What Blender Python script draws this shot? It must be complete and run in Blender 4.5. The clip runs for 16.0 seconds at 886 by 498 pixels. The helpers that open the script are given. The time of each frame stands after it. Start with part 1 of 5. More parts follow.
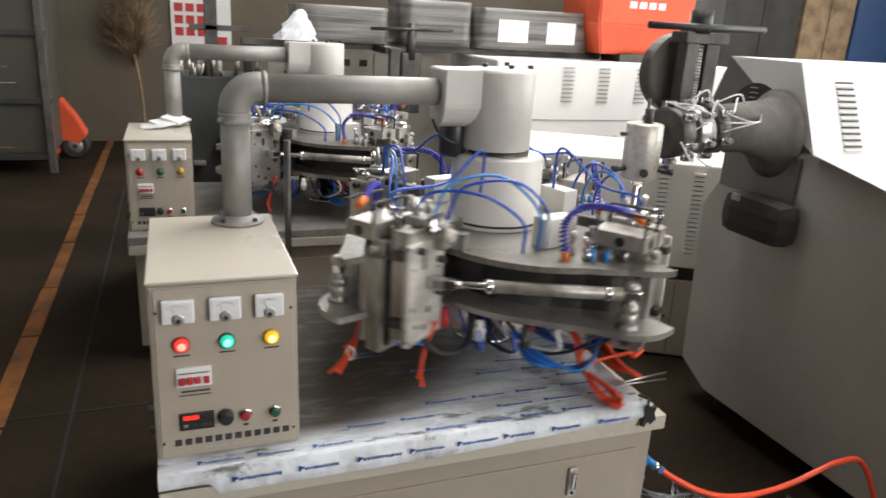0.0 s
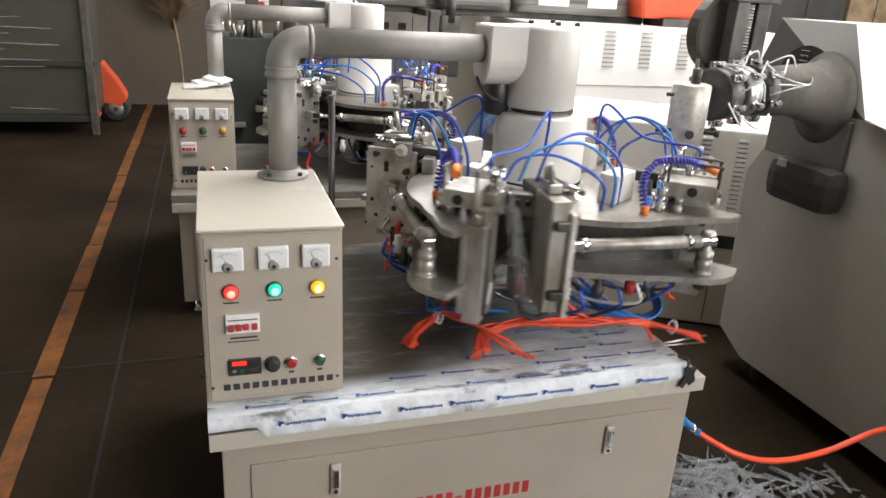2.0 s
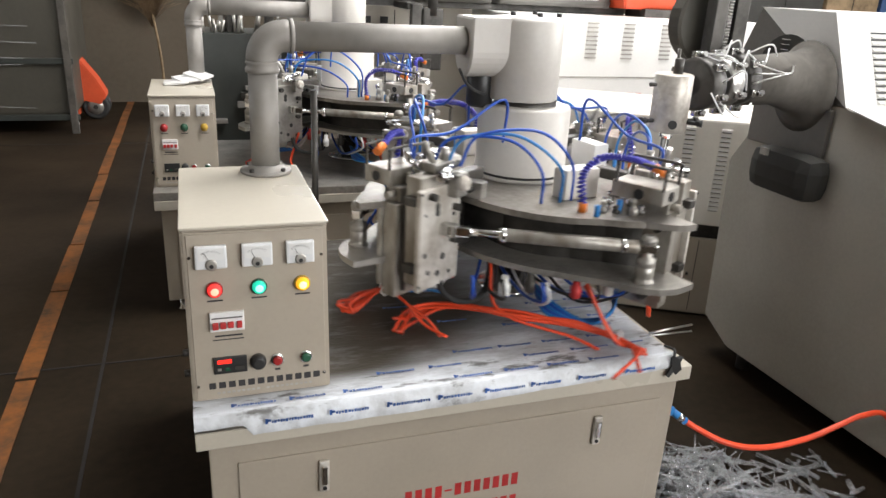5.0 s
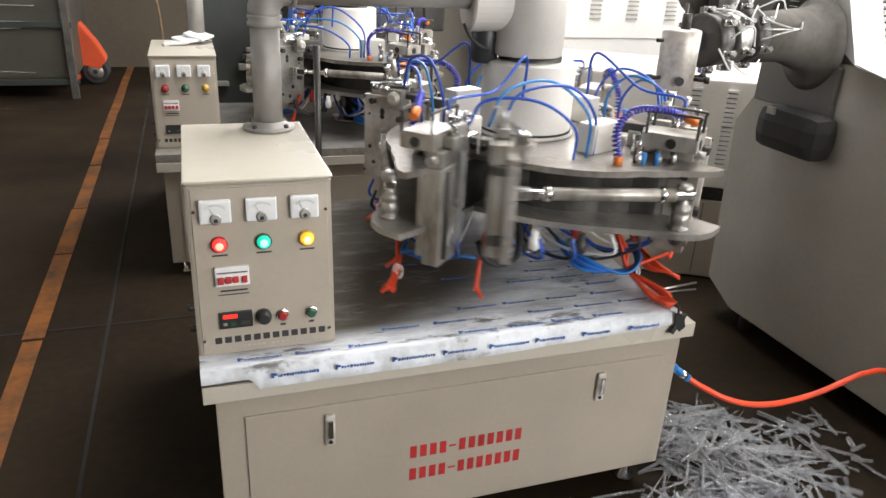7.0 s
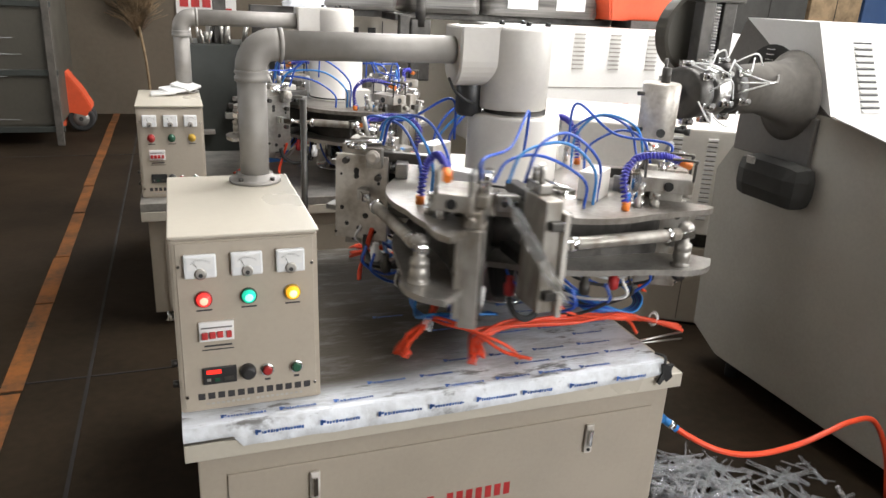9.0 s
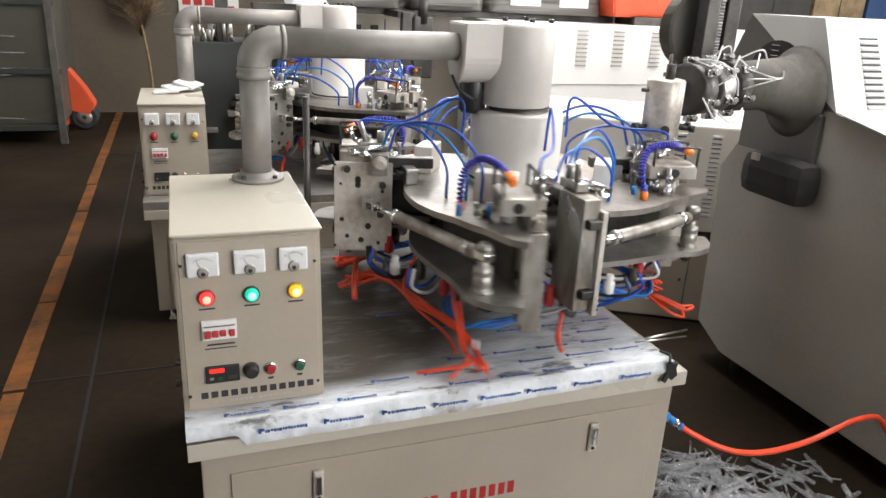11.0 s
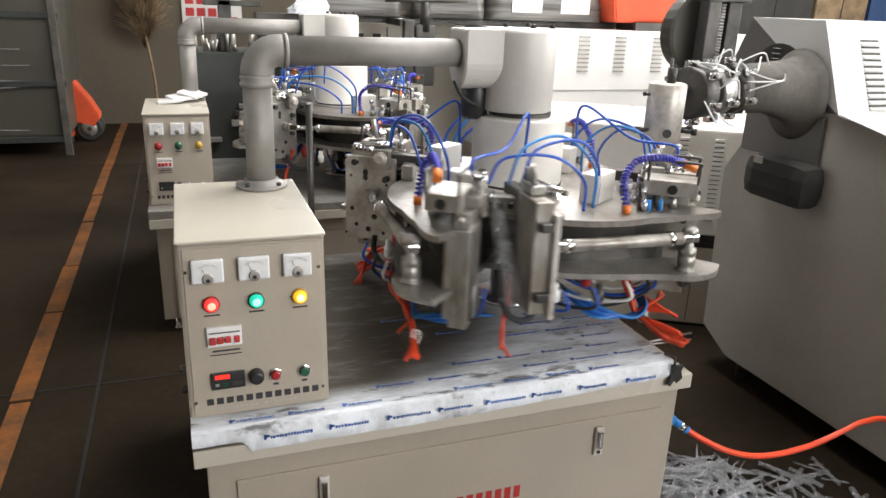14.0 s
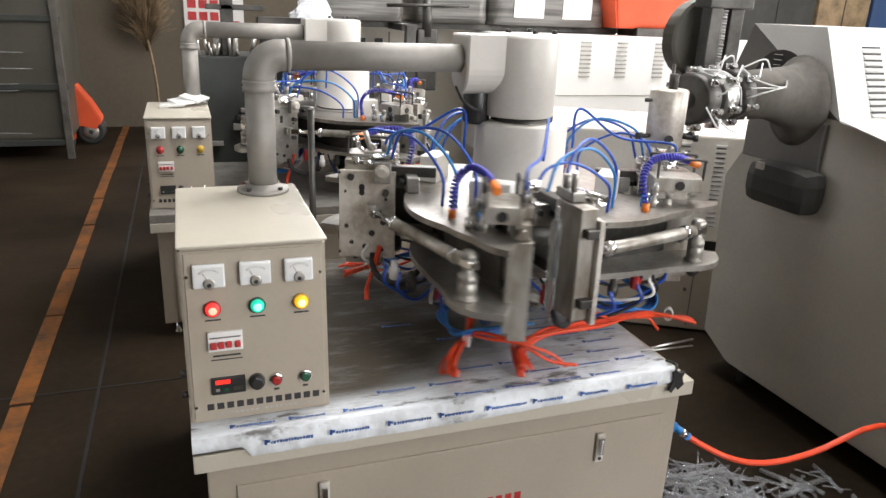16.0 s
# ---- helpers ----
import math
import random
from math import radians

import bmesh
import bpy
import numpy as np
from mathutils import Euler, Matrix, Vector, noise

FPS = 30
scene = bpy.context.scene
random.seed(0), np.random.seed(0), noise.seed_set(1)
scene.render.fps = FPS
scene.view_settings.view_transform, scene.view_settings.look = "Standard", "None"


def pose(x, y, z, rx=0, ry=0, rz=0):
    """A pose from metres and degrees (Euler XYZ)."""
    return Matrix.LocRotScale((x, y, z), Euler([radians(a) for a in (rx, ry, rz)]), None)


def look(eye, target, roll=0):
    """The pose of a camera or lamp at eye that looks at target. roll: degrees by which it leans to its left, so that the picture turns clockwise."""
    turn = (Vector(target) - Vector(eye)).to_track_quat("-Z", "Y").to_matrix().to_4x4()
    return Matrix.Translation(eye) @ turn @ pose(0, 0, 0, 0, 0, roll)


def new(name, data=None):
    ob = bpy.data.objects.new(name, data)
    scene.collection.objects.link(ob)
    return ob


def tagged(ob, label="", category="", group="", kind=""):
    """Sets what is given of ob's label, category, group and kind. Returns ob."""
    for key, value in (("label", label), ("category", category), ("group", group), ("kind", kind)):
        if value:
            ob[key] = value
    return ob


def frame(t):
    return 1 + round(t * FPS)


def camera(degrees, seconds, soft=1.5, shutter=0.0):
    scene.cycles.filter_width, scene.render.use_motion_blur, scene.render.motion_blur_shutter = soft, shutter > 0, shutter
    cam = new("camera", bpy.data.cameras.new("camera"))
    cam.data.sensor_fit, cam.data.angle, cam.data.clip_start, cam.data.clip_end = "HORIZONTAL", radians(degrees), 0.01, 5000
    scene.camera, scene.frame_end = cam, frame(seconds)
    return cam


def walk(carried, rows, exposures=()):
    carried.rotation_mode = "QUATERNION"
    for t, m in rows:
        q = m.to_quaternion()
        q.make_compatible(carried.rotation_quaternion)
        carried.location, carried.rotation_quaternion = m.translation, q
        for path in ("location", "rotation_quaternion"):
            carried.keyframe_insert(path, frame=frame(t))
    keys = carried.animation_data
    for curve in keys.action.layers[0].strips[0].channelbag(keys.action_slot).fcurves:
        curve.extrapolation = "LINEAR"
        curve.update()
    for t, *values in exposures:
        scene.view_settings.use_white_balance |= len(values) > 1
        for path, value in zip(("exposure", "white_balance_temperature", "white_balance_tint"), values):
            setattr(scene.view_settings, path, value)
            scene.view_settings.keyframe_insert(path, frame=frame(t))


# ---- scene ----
cam = camera(63.2, 16.0, 1.5, 0.8)
PATH = [
    (0, (0.071, -1.434, 1.527), (0.753, 0.346, 0.922), 3.3),
    (0.5, (0.055, -1.437, 1.52), (0.676, 0.36, 0.898), 3.2),
    (1, (0.046, -1.439, 1.514), (0.649, 0.358, 0.874), 3.5),
    (1.5, (0.04, -1.445, 1.501), (0.636, 0.349, 0.848), 3.5),
    (2, (0.037, -1.445, 1.493), (0.635, 0.336, 0.808), 3.6),
    (2.5, (0.04, -1.448, 1.493), (0.659, 0.321, 0.795), 3.7),
    (3, (0.041, -1.448, 1.492), (0.666, 0.322, 0.803), 3.7),
    (3.5, (0.042, -1.449, 1.492), (0.669, 0.322, 0.805), 3.5),
    (6, (0.039, -1.435, 1.484), (0.674, 0.325, 0.779), 3.0),
    (6.5, (0.035, -1.441, 1.467), (0.667, 0.314, 0.746), 3.1),
    (7, (0.035, -1.445, 1.46), (0.656, 0.289, 0.681), 3.0),
    (7.5, (0.038, -1.446, 1.466), (0.677, 0.29, 0.703), 3.0),
    (8, (0.035, -1.443, 1.476), (0.688, 0.304, 0.753), 3.2),
    (8.5, (0.035, -1.438, 1.479), (0.698, 0.322, 0.798), 3.1),
    (9, (0.035, -1.437, 1.481), (0.703, 0.327, 0.814), 3.1),
    (11.5, (0.037, -1.426, 1.477), (0.695, 0.338, 0.803), 2.9),
    (12, (0.034, -1.424, 1.475), (0.692, 0.341, 0.802), 3.0),
    (12.5, (0.034, -1.428, 1.475), (0.692, 0.337, 0.804), 2.8),
    (13, (0.035, -1.43, 1.477), (0.69, 0.336, 0.806), 2.6),
    (13.5, (0.034, -1.432, 1.476), (0.69, 0.337, 0.812), 2.7),
    (14, (0.037, -1.437, 1.474), (0.686, 0.338, 0.821), 2.2),
    (14.5, (0.034, -1.436, 1.476), (0.677, 0.342, 0.823), 2.3),
    (15, (0.035, -1.436, 1.475), (0.678, 0.343, 0.826), 2.4),
    (15.5, (0.035, -1.433, 1.476), (0.683, 0.345, 0.831), 2.5),
    (16, (0.036, -1.434, 1.476), (0.684, 0.345, 0.834), 2.4),
]
walk(cam, [(t, look(eye, target, roll)) for t, eye, target, roll in PATH], [(0.0, 0.12), (0.5, 0.22), (1.0, 0.31), (2.0, 0.39), (6.0, 0.42), (7.0, 0.51), (9.0, 0.48), (12.0, 0.41), (16.0, 0.41)])

# ---- world, sun, lights ----
world = bpy.data.worlds.new("world")
scene.world = world
world.use_nodes = True
wn = world.node_tree
sky = wn.nodes.new("ShaderNodeTexSky")
sky.sky_type = "NISHITA"
sky.sun_disc = False
sky.sun_elevation, sky.sun_rotation = radians(38), radians(120)
wn.links.new(sky.outputs[0], wn.nodes["Background"].inputs[0])
wn.nodes["Background"].inputs[1].default_value = 0.12
sun_data = bpy.data.lights.new("sun", "SUN")
sun_data.energy, sun_data.angle, sun_data.color = 1.0, radians(10), (1.0, 0.95, 0.88)
sun = new("sun", sun_data)
sun.matrix_world = look((12, -6, 12), (0, 0, 0))
scene.view_settings.exposure = 0.36


def window_light(name, eye, target, w, h, watts, color=(1.0, 0.985, 0.97)):
    """Area lamp that stands for daylight at an opening."""
    data = bpy.data.lights.new(name, "AREA")
    data.shape, data.size, data.size_y, data.energy, data.color = "RECTANGLE", w, h, watts, color
    ob = new(name, data)
    ob.matrix_world = look(eye, target)
    return ob


# added lamp overhead, brightens the table's right, rear floor and far panels
window_light("added_toplight", (2.6, 1.5, 4.55), (2.5, 1.4, 0), 2.0, 3.6, 265)
window_light("daylight_east", (8.75, -0.6, 2.7), (0, -0.6, 1.9), 7.0, 2.6, 420)
window_light("daylight_south", (3.9, -6.75, 2.7), (3.2, 0, 1.4), 5.2, 2.6, 335)
# added fill lamp, lifts the dark faces that look left
window_light("west_fill", (-4.75, 3.6, 2.7), (0, 2.6, 1.4), 4.0, 2.2, 50)
window_light("daylight_north", (3.9, 7.45, 3.2), (3.0, 0, 0.9), 3.4, 1.9, 310)


# ---- materials ----
def material(name, base, rough=0.5, metal=0.0, var=0.12, grain=60.0, stain=4.0, bump=0.05, stretch=(1, 1, 1), other=None, coat=0.0, spec=0.5):
    """Paint, metal or plastic with grain and stains at two scales."""
    m = bpy.data.materials.new(name)
    m.use_nodes = True
    nt = m.node_tree
    b = nt.nodes["Principled BSDF"]
    tc = nt.nodes.new("ShaderNodeTexCoord")
    mp = nt.nodes.new("ShaderNodeMapping")
    mp.inputs["Scale"].default_value = stretch
    nt.links.new(tc.outputs["Object"], mp.inputs["Vector"])
    fine = nt.nodes.new("ShaderNodeTexNoise")
    fine.inputs["Scale"].default_value, fine.inputs["Detail"].default_value = grain, 3
    big = nt.nodes.new("ShaderNodeTexNoise")
    big.inputs["Scale"].default_value, big.inputs["Detail"].default_value = stain, 6
    nt.links.new(mp.outputs[0], fine.inputs["Vector"])
    nt.links.new(mp.outputs[0], big.inputs["Vector"])
    mix = nt.nodes.new("ShaderNodeMix")
    mix.data_type = "RGBA"
    dark = other or tuple(c * (1 - 2.2 * var) for c in base)
    mix.inputs["A"].default_value = (*[max(0.0, c) for c in dark], 1)
    mix.inputs["B"].default_value = (*base, 1)
    add = nt.nodes.new("ShaderNodeMath")
    add.operation = "MULTIPLY_ADD"
    add.inputs[1].default_value = 0.35
    nt.links.new(fine.outputs["Fac"], add.inputs[0])
    nt.links.new(big.outputs["Fac"], add.inputs[2])
    ramp = nt.nodes.new("ShaderNodeMapRange")
    ramp.inputs["From Min"].default_value, ramp.inputs["From Max"].default_value = 0.45, 0.8
    nt.links.new(add.outputs[0], ramp.inputs["Value"])
    nt.links.new(ramp.outputs[0], mix.inputs["Factor"])
    nt.links.new(mix.outputs["Result"], b.inputs["Base Color"])
    rr = nt.nodes.new("ShaderNodeMapRange")
    rr.inputs["To Min"].default_value, rr.inputs["To Max"].default_value = min(1, rough * 1.25), rough * 0.8
    nt.links.new(big.outputs["Fac"], rr.inputs["Value"])
    nt.links.new(rr.outputs[0], b.inputs["Roughness"])
    b.inputs["Metallic"].default_value = metal
    b.inputs["Coat Weight"].default_value = coat
    b.inputs["Specular IOR Level"].default_value = spec
    if bump:
        bp = nt.nodes.new("ShaderNodeBump")
        bp.inputs["Strength"].default_value, bp.inputs["Distance"].default_value = bump, 0.004
        nt.links.new(fine.outputs["Fac"], bp.inputs["Height"])
        nt.links.new(bp.outputs[0], b.inputs["Normal"])
    return m


def glow(name, color, strength):
    m = material(name, color, 0.25, 0, 0.02, bump=0)
    b = m.node_tree.nodes["Principled BSDF"]
    b.inputs["Emission Color"].default_value, b.inputs["Emission Strength"].default_value = (*color, 1), strength
    return m


def clear(name, color, rough, weight=0.9):
    m = material(name, color, rough, 0, 0.03, bump=0.1, grain=40)
    b = m.node_tree.nodes["Principled BSDF"]
    b.inputs["Transmission Weight"].default_value, b.inputs["IOR"].default_value = weight, 1.3
    return m


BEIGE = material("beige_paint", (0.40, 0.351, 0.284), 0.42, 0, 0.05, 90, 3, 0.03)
# lighter, glossier beige than BEIGE, for lids, top flanges and the switch cabinet
BEIGE_TOP = material("light_beige", (0.54, 0.50, 0.42), 0.28, 0, 0.04, 90, 3, 0.02)
CREAM = material("cream_paint", (0.55, 0.525, 0.485), 0.4, 0, 0.05, 80, 4, 0.03)
WHITE = material("white_paint", (0.74, 0.73, 0.71), 0.42, 0, 0.04, 80, 3, 0.03)
GREYGREEN = material("dark_grey_paint", (0.41, 0.388, 0.34), 0.6, 0, 0.08, 80, 2, 0.05)
PLATE = material("scuffed_plate_steel", (0.33, 0.31, 0.285), 0.42, 0.6, 0.2, 60, 6, 0.08, other=(0.15, 0.13, 0.105))
MOULD = material("stained_mould_steel", (0.47, 0.45, 0.41), 0.42, 0.5, 0.2, 45, 11, 0.12, (1, 1, 0.5), (0.19, 0.16, 0.125))
# darker than the housing grey: shade on the extruder's side put into the colour
CHEEK = material("shaded_cheek_paint", (0.15, 0.14, 0.128), 0.55, 0, 0.1, 60, 3, 0.05)
STEEL = material("brushed_steel", (0.56, 0.55, 0.53), 0.34, 1.0, 0.16, 60, 5, 0.06, (1, 1, 6))
DULL_STEEL = material("dull_steel", (0.46, 0.44, 0.405), 0.38, 0.65, 0.2, 70, 9, 0.1)
DARK_STEEL = material("oily_dark_steel", (0.10, 0.095, 0.088), 0.45, 0.7, 0.25, 50, 8, 0.12)
CHROME = material("chrome", (0.8, 0.8, 0.8), 0.14, 1.0, 0.05, 30, 5, 0)
PIPE = material("galvanised_pipe", (0.29, 0.273, 0.252), 0.55, 0.25, 0.1, 40, 6, 0.04)
BLACK = material("black_plastic", (0.02, 0.02, 0.02), 0.45, 0, 0.2, 60, 8, 0.05)
RUBBER = material("black_rubber", (0.03, 0.03, 0.03), 0.7, 0, 0.2, 80, 6, 0.1)
BLUE = material("blue_hose", (0.018, 0.085, 0.47), 0.3, 0, 0.15, 30, 8, 0)
BLUE_LIGHT = material("light_blue_fitting", (0.03, 0.22, 0.58), 0.35, 0, 0.1, 30, 8, 0)
VIOLET = material("blue_coil_hose", (0.05, 0.05, 0.42), 0.35, 0, 0.12, 30, 8, 0)
RED = material("orange_red_tube", (0.78, 0.075, 0.025), 0.35, 0, 0.12, 30, 8, 0)
ORANGE = material("orange_plastic", (0.85, 0.22, 0.03), 0.4, 0, 0.1, 30, 8, 0)
HOPPER = material("orange_red_paint", (0.72, 0.10, 0.035), 0.45, 0, 0.1, 40, 3, 0.05)
INK = material("dark_ink", (0.03, 0.028, 0.03), 0.6, 0, 0.1, 40, 8, 0)
CAPTION = material("grey_ink", (0.12, 0.115, 0.11), 0.6, 0, 0.1, 40, 8, 0)
RED_INK = material("red_ink", (0.50, 0.03, 0.03), 0.55, 0, 0.15, 40, 8, 0)
BLUE_INK = material("blue_ink", (0.07, 0.17, 0.50), 0.4, 0, 0.3, 40, 8, 0)
FADED = material("faded_red_ink", (0.62, 0.42, 0.40), 0.55, 0, 0.1, 40, 8, 0)
METER = material("meter_face", (0.78, 0.79, 0.80), 0.22, 0, 0.04, 40, 8, 0, coat=0.5)
WHITE_PLASTIC = material("white_plastic", (0.78, 0.78, 0.77), 0.35, 0, 0.05, 40, 8, 0)
FILM = material("printed_protective_film", (0.70, 0.73, 0.77), 0.3, 0, 0.1, 34, 5.5, 0.5, (1.3, 4.2, 1), (0.38, 0.385, 0.39), spec=0.35)
# darker brown zone on the film round the left of the carousel, slanted edge
fnt = FILM.node_tree
fpos = fnt.nodes.new("ShaderNodeSeparateXYZ")
fnt.links.new(next(n for n in fnt.nodes if n.type == "TEX_COORD").outputs["Object"], fpos.inputs[0])
fnoise = fnt.nodes.new("ShaderNodeTexNoise")
fnoise.inputs["Scale"].default_value, fnoise.inputs["Detail"].default_value, fnoise.inputs["Roughness"].default_value = 9.0, 8, 0.7
fmap = fnt.nodes.new("ShaderNodeMapping")
fmap.inputs["Scale"].default_value = (0.7, 2.2, 1)
fnt.links.new(next(n for n in fnt.nodes if n.type == "TEX_COORD").outputs["Object"], fmap.inputs[0])
fnt.links.new(fmap.outputs[0], fnoise.inputs["Vector"])


def ranged(src, lo, hi, a, b):
    n = fnt.nodes.new("ShaderNodeMapRange")
    n.interpolation_type = "SMOOTHSTEP"
    for key, v in zip(("From Min", "From Max", "To Min", "To Max"), (lo, hi, a, b)):
        n.inputs[key].default_value = v
    fnt.links.new(src, n.inputs["Value"])
    return n.outputs[0]


def product(a, b):
    n = fnt.nodes.new("ShaderNodeMath")
    n.operation = "MULTIPLY"
    fnt.links.new(a, n.inputs[0])
    fnt.links.new(b, n.inputs[1])
    return n.outputs[0]


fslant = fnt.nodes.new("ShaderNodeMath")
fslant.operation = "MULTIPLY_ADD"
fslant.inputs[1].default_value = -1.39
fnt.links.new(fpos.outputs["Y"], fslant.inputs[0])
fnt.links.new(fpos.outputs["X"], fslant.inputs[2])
film_dark = product(product(product(ranged(fslant.outputs[0], 0.30, 0.78, 1.0, 0.0), ranged(fpos.outputs["X"], 0.70, 1.02, 1.0, 0.25)), ranged(fpos.outputs["Y"], -0.03, 0.06, 0.0, 1.0)), ranged(fnoise.outputs["Fac"], 0.30, 0.52, 0.86, 1.0))
smudge = product(ranged(fnoise.outputs["Fac"], 0.55, 0.66, 0.0, 0.8), ranged(fpos.outputs["Z"], 0.59, 0.60, 0.7, 1.0))
both = fnt.nodes.new("ShaderNodeMath")
both.operation = "MAXIMUM"
fnt.links.new(film_dark, both.inputs[0])
fnt.links.new(smudge, both.inputs[1])
film_dark = both.outputs[0]
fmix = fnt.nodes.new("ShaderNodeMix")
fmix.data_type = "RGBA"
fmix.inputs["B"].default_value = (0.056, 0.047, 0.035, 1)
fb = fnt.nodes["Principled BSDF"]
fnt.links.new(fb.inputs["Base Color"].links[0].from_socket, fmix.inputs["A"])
fnt.links.new(film_dark, fmix.inputs["Factor"])
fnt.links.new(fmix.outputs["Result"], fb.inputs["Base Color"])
fnt.links.new(ranged(film_dark, 0.0, 1.0, 0.32, 0.7), fb.inputs["Roughness"])
CONCRETE = material("worn_concrete", (0.027, 0.0182, 0.0105), 0.66, 0, 0.25, 25, 1.2, 0.12, spec=0.10)
JOINT = material("dark_joint", (0.012, 0.010, 0.008), 0.8, 0, 0.2, 40, 4, 0.1)
LINE = material("orange_line_paint", (0.22, 0.075, 0.014), 0.5, 0, 0.2, 40, 5, 0.1, (1, 1, 1), (0.045, 0.027, 0.015))
PLASTER = material("stained_plaster", (0.135, 0.11, 0.08), 0.85, 0, 0.12, 20, 0.8, 0.15)
CEILING = material("ceiling_paint", (0.6, 0.6, 0.58), 0.85, 0, 0.06, 20, 1.0, 0.1)
STRAW = material("dry_straw", (0.26, 0.18, 0.10), 0.8, 0, 0.25, 30, 6, 0.1)
WRAP = clear("plastic_wrap", (0.85, 0.86, 0.86), 0.22, 0.75)
STRETCH = material("grey_stretch_film", (0.18, 0.171, 0.158), 0.3, 0, 0.1, 9, 2.5, 0.5, (0.5, 0.5, 14), (0.045, 0.041, 0.036))
SCRAP = clear("scrap_tube_plastic", (0.93, 0.94, 0.96), 0.10, 0.86)
BAG = material("white_plastic_bag", (0.82, 0.83, 0.86), 0.18, 0, 0.1, 40, 12, 0.3, other=(0.55, 0.56, 0.60))
TUBE = clear("clear_plastic_tube", (0.95, 0.97, 0.98), 0.05, 0.93)
GLASS = clear("window_glass", (0.95, 0.97, 1.0), 0.02, 1.0)
TEAL = material("dark_blue_paint", (0.02, 0.06, 0.16), 0.5, 0, 0.1, 30, 2, 0.05)
PANEL = material("grey_beige_panel", (0.74, 0.71, 0.65), 0.45, 0, 0.06, 60, 3, 0.03)
ALU = material("machined_steel", (0.70, 0.67, 0.62), 0.40, 0.3, 0.12, 60, 9, 0.05, other=(0.34, 0.30, 0.25))
HOODPAINT = material("hood_paint", (0.10, 0.09, 0.077), 0.85, 0, 0.2, 40, 5, 0.1)
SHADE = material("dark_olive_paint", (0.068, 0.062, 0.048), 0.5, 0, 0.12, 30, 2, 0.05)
MATT = material("matt_black", (0.035, 0.034, 0.03), 0.8, 0, 0.15, 40, 4, 0.05)
DARKGREEN = material("dark_green_paint", (0.045, 0.05, 0.045), 0.4, 0, 0.15, 30, 3, 0.05)
LAMP_RED = glow("red_lamp", (0.9, 0.04, 0.035), 0.9)
LAMP_GREEN = glow("green_lamp", (0.015, 0.55, 0.36), 0.7)
LAMP_AMBER = glow("amber_lamp", (0.9, 0.42, 0.02), 0.8)
CORES = {"red": glow("red_core", (1.0, 0.26, 0.18), 1.6), "green": glow("green_core", (0.25, 0.95, 0.75), 1.2), "amber": glow("amber_core", (1.0, 0.80, 0.25), 1.6)}
DIGITS = glow("red_digits", (1.0, 0.03, 0.02), 0.9)
OFF_RED = material("unlit_red_lens", (0.35, 0.03, 0.03), 0.25, 0, 0.05, bump=0)
OFF_GREEN = material("unlit_green_lens", (0.03, 0.10, 0.06), 0.25, 0, 0.05, bump=0)
OFF_AMBER = material("unlit_amber_lens", (0.5, 0.32, 0.05), 0.25, 0, 0.05, bump=0)


# ---- mesh helpers ----
def box(bm, x0, x1, y0, y1, z0, z1, bevel=0.0, m=None):
    r = bmesh.ops.create_cube(bm, size=1.0)
    vs = r["verts"]
    for v in vs:
        v.co = Vector(((x0 + x1) / 2 + v.co.x * (x1 - x0), (y0 + y1) / 2 + v.co.y * (y1 - y0), (z0 + z1) / 2 + v.co.z * (z1 - z0)))
    if bevel:
        es = list({e for v in vs for e in v.link_edges})
        out = bmesh.ops.bevel(bm, geom=es, offset=bevel, segments=2, affect="EDGES", profile=0.6)
        vs = list({v for f in out["faces"] for v in f.verts} | {v for v in vs if v.is_valid})
    if m:
        bmesh.ops.transform(bm, matrix=m, verts=vs)
    return vs


def rings(bm, rows, cap=True, smooth=True):
    """Skin a run of closed rings of points."""
    made = [[bm.verts.new(p) for p in row] for row in rows]
    n = len(made[0])
    for a, b in zip(made, made[1:]):
        for i in range(n):
            f = bm.faces.new((a[i], a[(i + 1) % n], b[(i + 1) % n], b[i]))
            f.smooth = smooth
    if cap:
        bm.faces.new(made[0][::-1])
        bm.faces.new(made[-1])


def lathe(bm, base, axis, profile, seg=28, smooth=True):
    """Rings of (distance along axis, radius) round an axis."""
    axis = Vector(axis).normalized()
    side = axis.orthogonal().normalized()
    up = axis.cross(side)
    rows = []
    for d, r in profile:
        c = Vector(base) + axis * d
        rows.append([c + (side * math.cos(2 * math.pi * i / seg) + up * math.sin(2 * math.pi * i / seg)) * max(r, 1e-4) for i in range(seg)])
    rings(bm, rows, True, smooth)


def cyl(bm, a, b, r, seg=20, r2=None, lip=0.0):
    a, b = Vector(a), Vector(b)
    d = (b - a).length
    r2 = r if r2 is None else r2
    if lip:
        prof = [(0, r - lip), (lip, r), (d - lip, r2), (d, r2 - lip)]
    else:
        prof = [(0, r), (d, r2)]
    lathe(bm, a, b - a, prof, seg)


def tube(bm, pts, r, seg=8):
    """A round hose through points."""
    pts = [Vector(p) for p in pts]
    rows, side = [], None
    for i, p in enumerate(pts):
        t = (pts[min(i + 1, len(pts) - 1)] - pts[max(i - 1, 0)]).normalized()
        side = t.orthogonal().normalized() if side is None else (side - t * side.dot(t)).normalized()
        up = t.cross(side)
        rows.append([p + (side * math.cos(2 * math.pi * k / seg) + up * math.sin(2 * math.pi * k / seg)) * r for k in range(seg)])
    rings(bm, rows)


